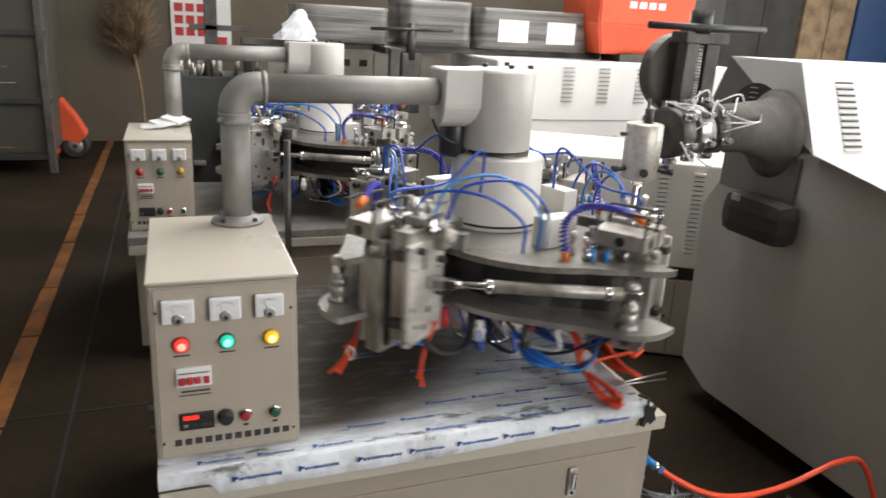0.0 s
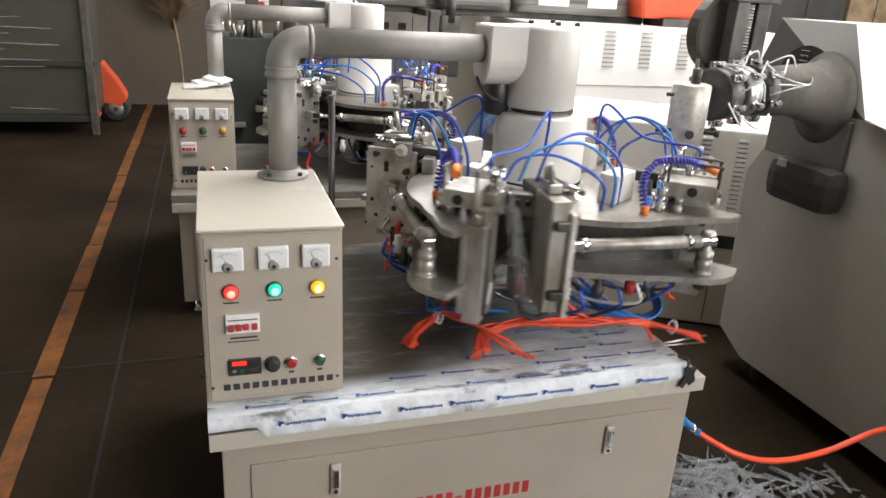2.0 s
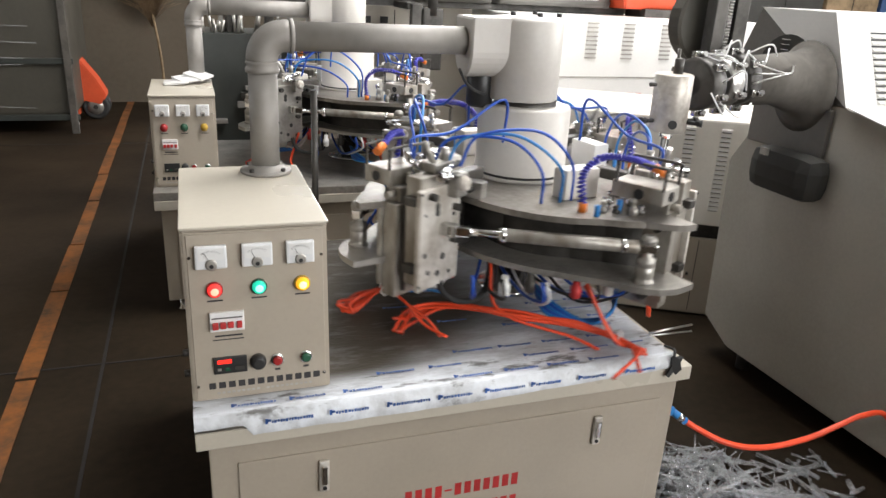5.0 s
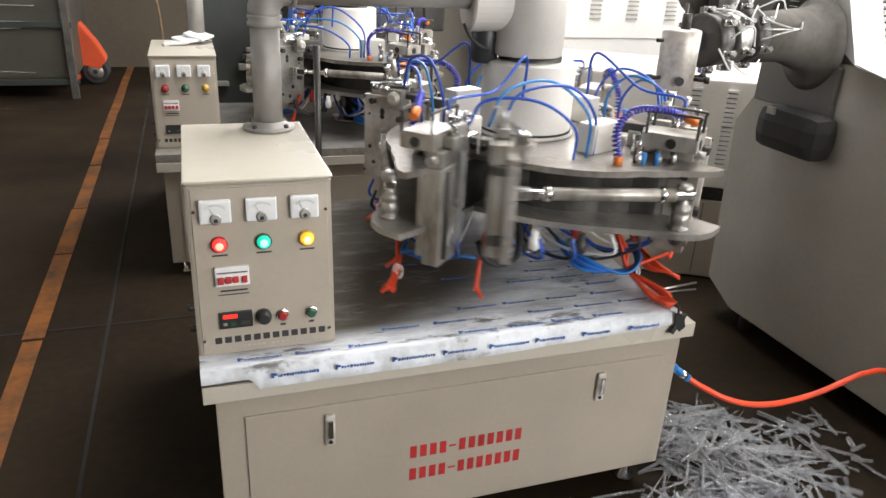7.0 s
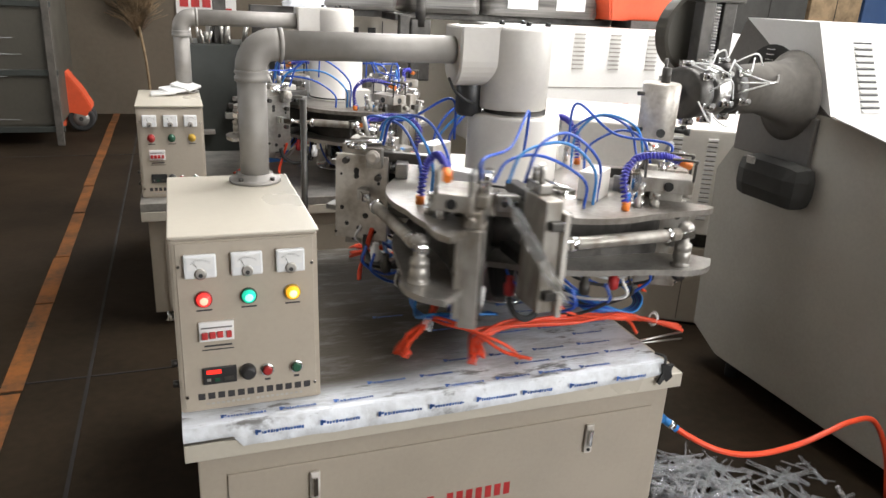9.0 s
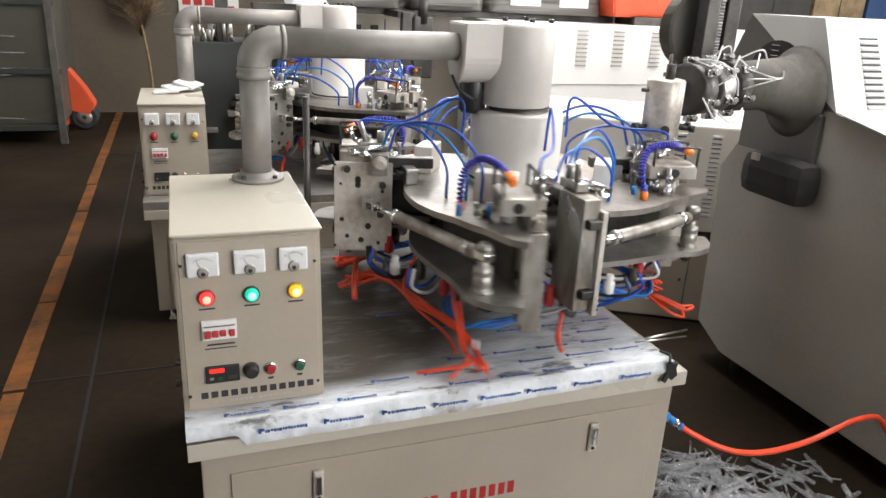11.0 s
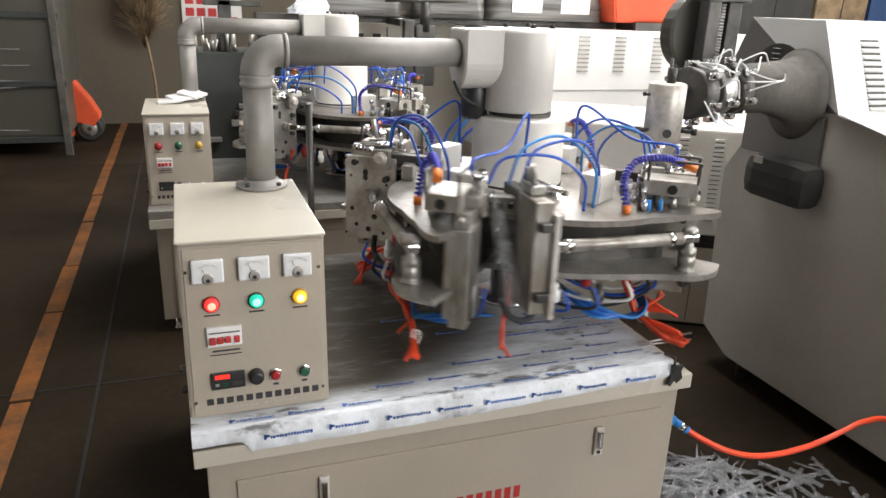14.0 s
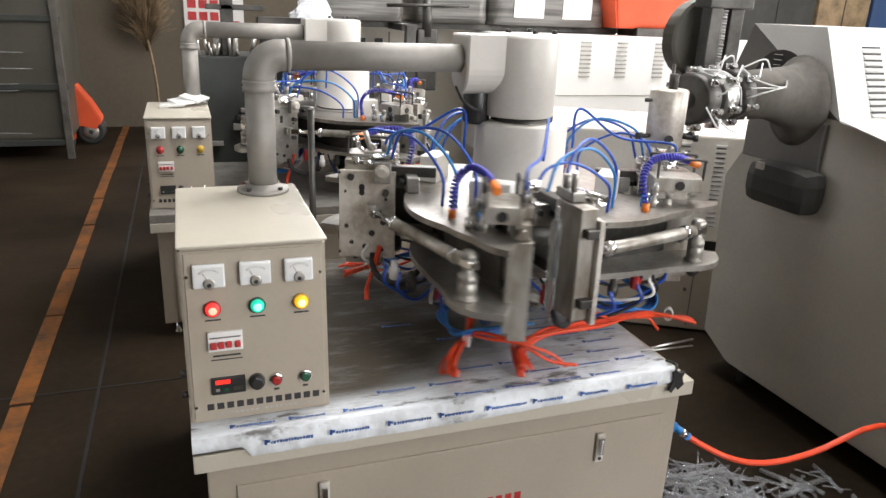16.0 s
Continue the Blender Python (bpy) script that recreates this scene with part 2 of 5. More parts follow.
def bend(points, n=14):
    """A smooth run through control points (Catmull-Rom)."""
    p = [Vector(q) for q in points]
    p = [p[0] * 2 - p[1]] + p + [p[-1] * 2 - p[-2]]
    out = []
    for i in range(1, len(p) - 2):
        for k in range(n):
            t = k / n
            out.append(0.5 * (2 * p[i] + (p[i + 1] - p[i - 1]) * t + (2 * p[i - 1] - 5 * p[i] + 4 * p[i + 1] - p[i + 2]) * t * t
                              + (3 * p[i] - p[i - 1] - 3 * p[i + 1] + p[i + 2]) * t ** 3))
    out.append(p[-2])
    return out


def prism(bm, outline, z0, z1, m=None, smooth=False):
    """A plate with the given outline, from z0 to z1."""
    lo = [bm.verts.new((x, y, z0)) for x, y in outline]
    hi = [bm.verts.new((x, y, z1)) for x, y in outline]
    n = len(lo)
    for i in range(n):
        f = bm.faces.new((lo[i], lo[(i + 1) % n], hi[(i + 1) % n], hi[i]))
        f.smooth = smooth
    bm.faces.new(lo[::-1])
    bm.faces.new(hi)
    if m:
        bmesh.ops.transform(bm, matrix=m, verts=lo + hi)


def mesh_of(name, bm, mat):
    bmesh.ops.recalc_face_normals(bm, faces=bm.faces)
    me = bpy.data.meshes.new(name)
    bm.to_mesh(me)
    bm.free()
    me.materials.append(mat)
    return me


def part(name, bm, mat, parent=None, label=""):
    ob = new(name, mesh_of(name, bm, mat))
    ob.parent = parent
    if label:
        ob["label"] = label
    return ob


def thing(name, label, category, group="", at=None, kind=""):
    ob = new(name)
    ob.empty_display_size = 0.1
    if at:
        ob.matrix_basis = at
    return tagged(ob, label, category, group, kind)


def made(build, *args, **kw):
    bm = bmesh.new()
    build(bm, *args, **kw)
    return bm


# ---- the hall ----
def setting(name, bm, mat, label):
    return tagged(part(name, bm, mat), label, kind="structure")


X0, X1, Y0, Y1, H = -5.0, 9.0, -7.0, 7.6, 4.6
bm = made(box, X0 - 60, X1 + 60, Y0 - 60, Y1 + 60, -0.12, -0.004)
setting("ground", bm, CONCRETE, "bare concrete ground round the hall")
floor = setting("floor", made(box, X0, X1, Y0, Y1, -0.004, 0.0), CONCRETE, "dark worn concrete workshop floor")
bm = bmesh.new()
for x in (-0.36, 2.9, -3.4):
    box(bm, x - 0.006, x + 0.006, Y0 + 0.1, Y1 - 0.1, 0.0, 0.003)
for y in (-3.2, 1.35, 5.4):
    box(bm, X0 + 0.1, X1 - 0.1, y - 0.005, y + 0.005, 0.0, 0.0026)
part("floor_joint", bm, JOINT, floor, "dark expansion joints in the concrete")
bm = bmesh.new()
rnd = random.Random(3)
y = -2.5
while y < 7.3:
    n = rnd.uniform(0.5, 1.0)
    box(bm, -0.655 + rnd.uniform(-0.004, 0.004), -0.585 + rnd.uniform(-0.006, 0.006), y, y + n - rnd.uniform(0.0, 0.03), 0.0, 0.0036)
    y += n
part("floor_line", bm, LINE, floor, "worn orange safety line painted on concrete")


def wall_with_openings(name, axis, at, thick, a0, a1, openings, label):
    """A wall along an axis with rectangular openings (a, b, z0, z1)."""
    bm = bmesh.new()

    def slab(p, q, z0, z1):
        if q - p > 1e-3 and z1 - z0 > 1e-3:
            if axis == "x":
                box(bm, p, q, at, at + thick, z0, z1)
            else:
                box(bm, at, at + thick, p, q, z0, z1)
    edge = a0
    for a, b, z0, z1 in sorted(openings):
        slab(edge, a, 0, H)
        slab(a, b, 0, z0)
        slab(a, b, z1, H)
        edge = b
    slab(edge, a1, 0, H)
    return setting(name, bm, PLASTER, label)


def window(name, axis, at, a, b, z0, z1, n):
    """A steel window in an opening, n lights wide."""
    t = thing(name, "tall steel-framed factory window with clear panes", "window", kind="structure")

    def put(nm, p, q, u, v, d0, d1, mat):
        bm = made(box, p, q, at + d0, at + d1, u, v) if axis == "x" else made(box, at + d0, at + d1, p, q, u, v)
        return part(nm, bm, mat, t)
    put("window_sill", a, b, z0, z0 + 0.05, 0.05, 0.2, WHITE)
    put("window_head", a, b, z1 - 0.05, z1, 0.08, 0.14, WHITE)
    for i in range(n + 1):
        p = a + (b - a - 0.05) * i / n
        put("mullion", p, p + 0.05, z0 + 0.05, z1 - 0.05, 0.08, 0.14, WHITE)
    for i in range(n):
        p = a + (b - a - 0.05) * i / n + 0.05
        q = a + (b - a - 0.05) * (i + 1) / n
        g = put("pane", p, q, z0 + 0.05, z1 - 0.05, 0.105, 0.111, GLASS)
        g.visible_shadow = False


wall_with_openings("wall_north", "x", Y1, 0.25, X0 - 0.25, X1 + 0.25, [(1.2, 5.6, 2.2, 4.1)], "stained beige plaster wall")
wall_with_openings("wall_south", "x", Y0 - 0.25, 0.25, X0 - 0.25, X1 + 0.25, [(1.3, 6.5, 1.4, 4.0)], "stained beige plaster wall")
wall_with_openings("wall_east", "y", X1, 0.25, Y0, Y1, [(-4.1, 2.9, 1.4, 4.0)], "stained beige plaster wall")
wall_with_openings("wall_west", "y", X0 - 0.25, 0.25, Y0, Y1, [(1.6, 5.6, 1.6, 3.8)], "stained beige plaster wall")
window("window_1", "x", Y1, 1.2, 5.6, 2.2, 4.1, 4)
window("window_2", "x", Y0 - 0.25, 1.3, 6.5, 1.4, 4.0, 5)
# unseen window added to go with the west fill lamp
window("added_window_west", "y", X0 - 0.25, 1.6, 5.6, 1.6, 3.8, 4)
window("window_3", "y", X1, -4.1, 2.9, 1.4, 4.0, 6)
bm = bmesh.new()
box(bm, X0 - 0.25, 1.6, Y0 - 0.25, Y1 + 0.25, H, H + 0.2)
box(bm, 3.6, X1 + 0.25, Y0 - 0.25, Y1 + 0.25, H, H + 0.2)
box(bm, 1.6, 3.6, Y0 - 0.25, -0.3, H, H + 0.2)
box(bm, 1.6, 3.6, 3.3, Y1 + 0.25, H, H + 0.2)
setting("ceiling", bm, CEILING, "plain painted hall ceiling with an opening added for top light")
# unseen glazing, added round the overhead lamp
roof_light = thing("added_skylight", "unseen glazed strip added to the ceiling for top light", "skylight", kind="structure")
for k in range(4):
    pane = part("pane", made(box, 1.62, 3.58, -0.255 + 0.88 * k, 0.575 + 0.88 * k, H + 0.08, H + 0.086), GLASS, roof_light)
    pane.visible_shadow = False
for k in range(5):
    part("glazing_bar", made(box, 1.6, 3.6, -0.3 + 0.88 * k, -0.26 + 0.88 * k, H + 0.06, H + 0.12), WHITE, roof_light)


# ---- the moulding machine's base ----
CX, CY = 0.95, 0.46
TOP = 0.60


def marks_row(bm, rnd, x0, x1, y, z, upright, step=0.128):
    """Printed marks along a row: a small slanted emblem and a run of strokes."""
    x = x0 + rnd.uniform(0, step)
    while x < x1 - 0.1:
        def stroke(a, b, lo, hi):
            if upright:
                box(bm, a, b, y - 0.0006, y, z + lo, z + hi)
            else:
                box(bm, a, b, y + lo, y + hi, z, z + 0.0006)
        if not upright and rnd.random() < (0.85 if x - 1.39 * y < 0.5 and y > 0.03 else 0.12):
            x += step
            continue
        stroke(x, x + 0.006, 0.0, 0.013)
        stroke(x + 0.004, x + 0.012, 0.005, 0.011)
        p = x + 0.014
        for k in range(rnd.randint(11, 15)):
            w = rnd.uniform(0.003, 0.006)
            stroke(p, p + w, rnd.uniform(0, 0.002), rnd.uniform(0.006, 0.0085))
            p += w + rnd.uniform(0.001, 0.0025)
        x += step + rnd.uniform(-0.012, 0.012)


def machine_base(at, dressed=True):
    t = thing("moulding_machine_base", "beige sheet-steel machine cabinet with a film-covered steel top" if dressed else "beige sheet-steel machine cabinet with a grimy steel top", "machine cabinet", "moulding machines", at)
    part("cabinet_body", made(box, 0.025, 1.24, -0.04, 0.96, 0.085, 0.52, 0.004), BEIGE, t)
    bm = bmesh.new()
    box(bm, 0.0, 1.256, -0.068, 0.985, 0.521, 0.563, 0.003)
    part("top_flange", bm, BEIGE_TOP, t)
    door = part("door", made(box, 0.085, 1.192, -0.0455, -0.0405, 0.10, 0.459, 0.002), BEIGE, t)
    for x in (0.276, 1.0):
        bm = made(box, x - 0.012, x + 0.012, -0.056, -0.046, 0.35, 0.436, 0.0045)
        lock = part("lock", bm, ALU, door, "chrome flush cam lock")
        part("lock_lever", made(box, x - 0.006, x + 0.006, -0.064, -0.0565, 0.375, 0.425, 0.003), CHROME, lock)
        part("keyhole", made(cyl, (x, -0.0590, 0.362), (x, -0.0562, 0.362), 0.005, 12), BLACK, lock)
    bm = bmesh.new()
    box(bm, 0.0, 1.2, -0.066, 0.97, 0.564, TOP, 0.002)
    part("steel_top", bm, STEEL if dressed else DULL_STEEL, t)
    for x, y in ((0.08, 0.02), (1.18, 0.02), (0.08, 0.9), (1.18, 0.9)):
        bm = bmesh.new()
        lathe(bm, (x, y, 0.0), (0, 0, 1), [(0, 0.032), (0.008, 0.032), (0.03, 0.012), (0.086, 0.01)], 16)
        part("levelling_foot", bm, CHROME, t)
    if not dressed:
        return t
    # film over the top, folded down the front
    rnd = random.Random(11)
    bm = bmesh.new()
    nx, ny = 60, 44
    grid = {}
    for i in range(nx + 1):
        for j in range(ny + 1):
            x, y = 1.195 * i / nx, -0.069 + 1.03 * j / ny
            edge = min(j / 3.0, 1.0)
            dz = 0.0035 + 0.0022 * noise.noise((x * 9, y * 13, 0.3)) * edge
            if x > 1.16:
                x += 0.006 * noise.noise((0.2, y * 21, 7.0))
                dz += 0.012 * max(0.0, noise.noise((x * 30, y * 9, 2.0)))
            grid[i, j] = bm.verts.new((x, y, TOP + max(dz, 0.001)))
    for i in range(nx):
        for j in range(ny):
            f = bm.faces.new((grid[i, j], grid[i + 1, j], grid[i + 1, j + 1], grid[i, j + 1]))
            f.smooth = True
    lows = []
    for i in range(nx + 1):
        x = 1.195 * i / nx
        if x < 0.1:
            z = 0.575
        elif x < 0.118:
            z = 0.545
        else:
            z = 0.549 + 0.02 * max(0.0, (x - 0.6) / 0.6) + 0.003 * noise.noise((x * 14, 0, 0))
        lows.append(bm.verts.new((x + (0.004 if i == nx else 0), -0.073 - 0.003 * noise.noise((x * 20, 3, 0)), z)))
    for i in range(nx):
        f = bm.faces.new((lows[i], lows[i + 1], grid[i + 1, 0], grid[i, 0]))
        f.smooth = True
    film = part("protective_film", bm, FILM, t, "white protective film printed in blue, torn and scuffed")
    bm = bmesh.new()
    for j in range(17):
        marks_row(bm, rnd, 0.02 - 0.05 * (j % 3), 1.19, -0.045 + 0.058 * j, TOP + 0.0062, False)
    marks_row(bm, rnd, 0.12, 1.16, -0.0775, 0.574, True)
    tagged(part("printed_mark", bm, BLUE_INK, t, "rows of blue print on the film"), kind="stuff")
    # torn corner and tape at the front edge
    bm = bmesh.new()
    flap = [(1.174, 0.603), (1.184, 0.607), (1.192, 0.602), (1.206, 0.604), (1.201, 0.588), (1.209, 0.566), (1.197, 0.549), (1.189, 0.558), (1.176, 0.544), (1.166, 0.552), (1.181, 0.578)]
    rings(bm, [[(x, -0.0835 - 0.004 * math.sin(70 * x + 40 * z), z) for x, z in flap], [(x, -0.076, z) for x, z in flap]], True, False)
    crease = [(1.178, -0.085, 0.607), (1.19, -0.07, 0.613), (1.20, -0.05, 0.610), (1.185, -0.03, 0.612)]
    tube(bm, bend(crease, 5), 0.004, 6)
    part("torn_tape", bm, RUBBER, t, "torn black tape")
    bm = bmesh.new()
    cyl(bm, (1.17, 0.02, 0.625), (1.34, 0.06, 0.612), 0.003, 6)
    cyl(bm, (1.15, 0.03, 0.612), (1.33, 0.045, 0.6), 0.0025, 6)
    part("wire_end", bm, STEEL, t, "loose steel wires")
    # red lettering as bars
    for z in (0.262, 0.193):
        for k in range(12):
            x = 0.476 + 0.0262 * k
            if k == 4:
                bm = made(box, x, x + 0.019, -0.0462, -0.0456, z + 0.016, z + 0.021)
            else:
                bm = made(box, x + 0.001, x + 0.0185, -0.0462, -0.0456, z, z + 0.036)
            part("lettering_bar", bm, RED_INK, door)
    # air inlet
    bm = bmesh.new()
    cyl(bm, (1.24, 0.005, 0.392), (1.272, -0.004, 0.378), 0.014, 12)
    cyl(bm, (1.272, -0.004, 0.378), (1.31, -0.024, 0.350), 0.011, 12)
    fitting = part("air_fitting", bm, BLUE_LIGHT, t, "blue push-in air fitting")
    part("fitting_nut", made(cyl, (1.289, -0.013, 0.3655), (1.302, -0.020, 0.356), 0.0135, 6), CHROME, fitting)
    return t


base_front = machine_base(pose(0, 0, 0))
B2 = pose(-0.14, 1.80, -0.02)
base_far = machine_base(B2, False)

# air hose on the floor side
bm = bmesh.new()
tube(bm, bend([(1.305, -0.021, 0.354), (1.34, -0.045, 0.333), (1.40, -0.08, 0.306), (1.48, -0.095, 0.281), (1.57, -0.10, 0.270), (1.66, -0.10, 0.272), (1.735, -0.10, 0.282), (1.82, -0.10, 0.305), (1.895, -0.10, 0.322), (1.985, -0.105, 0.312), (2.06, -0.12, 0.19), (2.085, -0.15, 0.02)], 10), 0.0085, 10)
hose = part("air_hose", bm, RED)
tagged(hose, "red rubber air hose sagging to the floor", "hose")


# ---- control box ----
LEAN = Matrix.Translation((0, 0, TOP)) @ Matrix.Rotation(-math.atan(0.035 / 0.387), 4, "X")


def control_box(at, lit):
    t = thing("control_box", "beige console with three meters and lit red, green and amber lamps" if lit else "beige console with three meters and unlit lamps, papers on top",
              "control box", "control boxes", at)

    def front(bm):
        bmesh.ops.transform(bm, matrix=LEAN, verts=bm.verts)
        return bm
    bm = bmesh.new()
    v = [bm.verts.new(p) for p in ((0, 0, TOP), (0.30, 0, TOP), (0.30, 0.52, TOP), (0, 0.52, TOP), (0, 0.035, 0.985), (0.30, 0.035, 0.985), (0.30, 0.52, 0.99), (0, 0.52, 0.99))]
    for f in ((0, 1, 5, 4), (1, 2, 6, 5), (2, 3, 7, 6), (3, 0, 4, 7), (4, 5, 6, 7), (3, 2, 1, 0)):
        bm.faces.new([v[i] for i in f])
    bmesh.ops.bevel(bm, geom=list(bm.edges), offset=0.004, segments=2, affect="EDGES")
    part("housing", bm, BEIGE, t)
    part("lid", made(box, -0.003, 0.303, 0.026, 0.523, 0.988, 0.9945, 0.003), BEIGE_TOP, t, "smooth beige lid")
    bm = made(box, 0.010, 0.290, -0.003, 0.001, 0.01, 0.378, 0.001)
    part("front_panel", front(bm), BEIGE, t)
    for x, w in ((0.057, 0.064), (0.150, 0.064), (0.240, 0.060)):
        bm = made(box, x - w / 2, x + w / 2, -0.017, -0.003, 0.306, 0.356, 0.004)
        meter = part("meter", front(bm), METER, t, "square white panel meter")
        part("dial", front(made(box, x - w * 0.4, x + w * 0.4, -0.0178, -0.017, 0.325, 0.351)), WHITE_PLASTIC, meter)
        bm = bmesh.new()
        for k in range(11):
            a = math.radians(50 + 8 * k)
            cyl(bm, (x + 0.026 * math.cos(a), -0.0182, 0.318 + 0.026 * math.sin(a)), (x + 0.030 * math.cos(a), -0.0182, 0.318 + 0.030 * math.sin(a)), 0.0004, 4)
        cyl(bm, (x, -0.0184, 0.317), (x - 0.012, -0.0184, 0.340), 0.0005, 4)
        part("needle", front(bm), INK, meter)
        bm = bmesh.new()
        lathe(bm, (x, -0.017, 0.316), (0, -1, 0), [(0, 0.012), (0.002, 0.012), (0.003, 0.009)], 18)
        part("adjuster", front(bm), DULL_STEEL, meter)
        bm = made(cyl, (x, -0.0205, 0.313), (x, -0.0199, 0.313), 0.0045, 12)
        part("zero_screw", front(bm), BLACK, meter)
    lamps = (LAMP_RED, LAMP_GREEN, LAMP_AMBER) if lit else (OFF_RED, OFF_GREEN, OFF_AMBER)
    for x, mat, nm in zip((0.060, 0.151, 0.243), lamps, ("red", "green", "amber")):
        bm = bmesh.new()
        lathe(bm, (x, -0.003, 0.258), (0, -1, 0), [(0, 0.0175), (0.006, 0.0175), (0.007, 0.015)], 24)
        bezel = part("indicator_lamp", front(bm), {"red": OFF_RED, "green": OFF_GREEN, "amber": OFF_AMBER}[nm], t, nm + " indicator lamp" + (", lit" if lit else ", unlit"))
        bm = bmesh.new()
        lathe(bm, (x, -0.0105, 0.258), (0, -1, 0), [(0, 0.0145), (0.006, 0.0135), (0.010, 0.009), (0.012, 0.003)], 24)
        part("lens", front(bm), mat, bezel)
        if lit:
            bm = bmesh.new()
            lathe(bm, (x, -0.0205, 0.2575), (0, -1, 0), [(0, 0.0085), (0.0015, 0.0075), (0.0025, 0.0035)], 18)
            part("lamp_core", front(bm), CORES[nm], bezel)
        part("caption_bar", front(made(box, x - 0.016, x + 0.016, -0.0036, -0.0031, 0.231, 0.2345)), INK, t)
    # breaker
    bm = made(box, 0.046, 0.117, -0.012, -0.003, 0.165, 0.208, 0.002)
    breaker = part("circuit_breaker", front(bm), WHITE_PLASTIC, t, "white three-pole breaker with red toggles")
    for k in range(3):
        part("toggle", front(made(box, 0.051 + 0.0155 * k, 0.0635 + 0.0155 * k, -0.020, -0.012, 0.172 + 0.001 * k, 0.187, 0.002)), RED_INK, breaker)
    part("rating_bar", front(made(box, 0.050, 0.113, -0.0126, -0.0119, 0.194, 0.197)), CAPTION, breaker)
    part("toggle", front(made(box, 0.101, 0.112, -0.018, -0.012, 0.172, 0.187, 0.002)), RED_INK, breaker)
    part("caption_bar", front(made(box, 0.055, 0.112, -0.0036, -0.0031, 0.150, 0.154)), INK, t)
    part("caption_bar", front(made(box, 0.050, 0.115, -0.0036, -0.0031, 0.142, 0.1445)), INK, t)
    # temperature display
    bm = made(box, 0.048, 0.118, -0.010, -0.003, 0.066, 0.104, 0.002)
    display = part("display_unit", front(bm), BLACK, t, "black digital display")
    part("screen", front(made(box, 0.056, 0.086, -0.0108, -0.0101, 0.090, 0.099)), DIGITS if lit else BLACK, display)
    part("screen", front(made(box, 0.056, 0.064, -0.0108, -0.0101, 0.074, 0.080)), DULL_STEEL, display)
    part("key", front(made(box, 0.072, 0.082, -0.012, -0.0101, 0.073, 0.080)), OFF_GREEN, display)
    part("key", front(made(box, 0.092, 0.112, -0.012, -0.0101, 0.073, 0.082)), DARK_STEEL, display)
    bm = bmesh.new()
    lathe(bm, (0.142, -0.003, 0.086), (0, -1, 0), [(0, 0.017), (0.012, 0.0165), (0.02, 0.014), (0.022, 0.010)], 24)
    part("knob", front(bm), BLACK, t, "black rotary knob")
    for x, mat in ((0.183, OFF_RED), (0.246, OFF_GREEN)):
        bm = bmesh.new()
        lathe(bm, (x, -0.003, 0.084), (0, -1, 0), [(0, 0.0145), (0.005, 0.0145), (0.006, 0.0115)], 20)
        button = part("push_button", front(bm), CHROME, t)
        bm = bmesh.new()
        lathe(bm, (x, -0.0095, 0.084), (0, -1, 0), [(0, 0.0105), (0.006, 0.010), (0.008, 0.007)], 20)
        part("button_cap", front(bm), mat, button)
        part("caption_bar", front(made(box, x - 0.006, x + 0.006, -0.0036, -0.0031, 0.058, 0.063)), INK, t)
    for k in range(12):
        x = 0.036 + 0.0205 * k
        part("lettering_bar", front(made(box, x, x + 0.0145, -0.0036, -0.0031, 0.030, 0.0445)), INK, t)
    for k in range(20):
        if k != 9:
            part("lettering_bar", front(made(box, 0.052 + 0.0105 * k, 0.0585 + 0.0105 * k, -0.0034, -0.0031, 0.0165, 0.0215)), DULL_STEEL, t)
    for x, z in ((0.014, 0.33), (0.286, 0.32), (0.014, 0.04), (0.286, 0.04)):
        part("screw", front(made(cyl, (x, -0.003, z), (x, -0.006, z), 0.0035, 8)), CHROME, t)
    for z in (0.66, 0.71):
        part("side_bolt", made(cyl, (-0.013, 0.03, z), (0.0, 0.03, z), 0.008, 6), DARK_STEEL, t)
    return t


control_box(pose(0, 0, 0), True)
cb2 = control_box(B2 @ pose(0.008, 0.03, 0) @ Matrix.Diagonal((0.9, 1, 1, 1)), False)
# crumpled papers on the far box
rnd = random.Random(5)
for k in range(3):
    m = Matrix.Translation((-0.02 + 0.05 * k, 2.18 + 0.03 * k, 0.979 + 0.013 * k)) @ Euler((0.12 * k, -0.08, 0.5 * k)).to_matrix().to_4x4()
    bm = bmesh.new()
    box(bm, -0.055, 0.055, -0.05, 0.05, 0, 0.012, 0.004, m)
    tagged(part("crumpled_paper", bm, WHITE_PLASTIC), "crumpled white paper lying on the far console", "paper", "papers on the console")


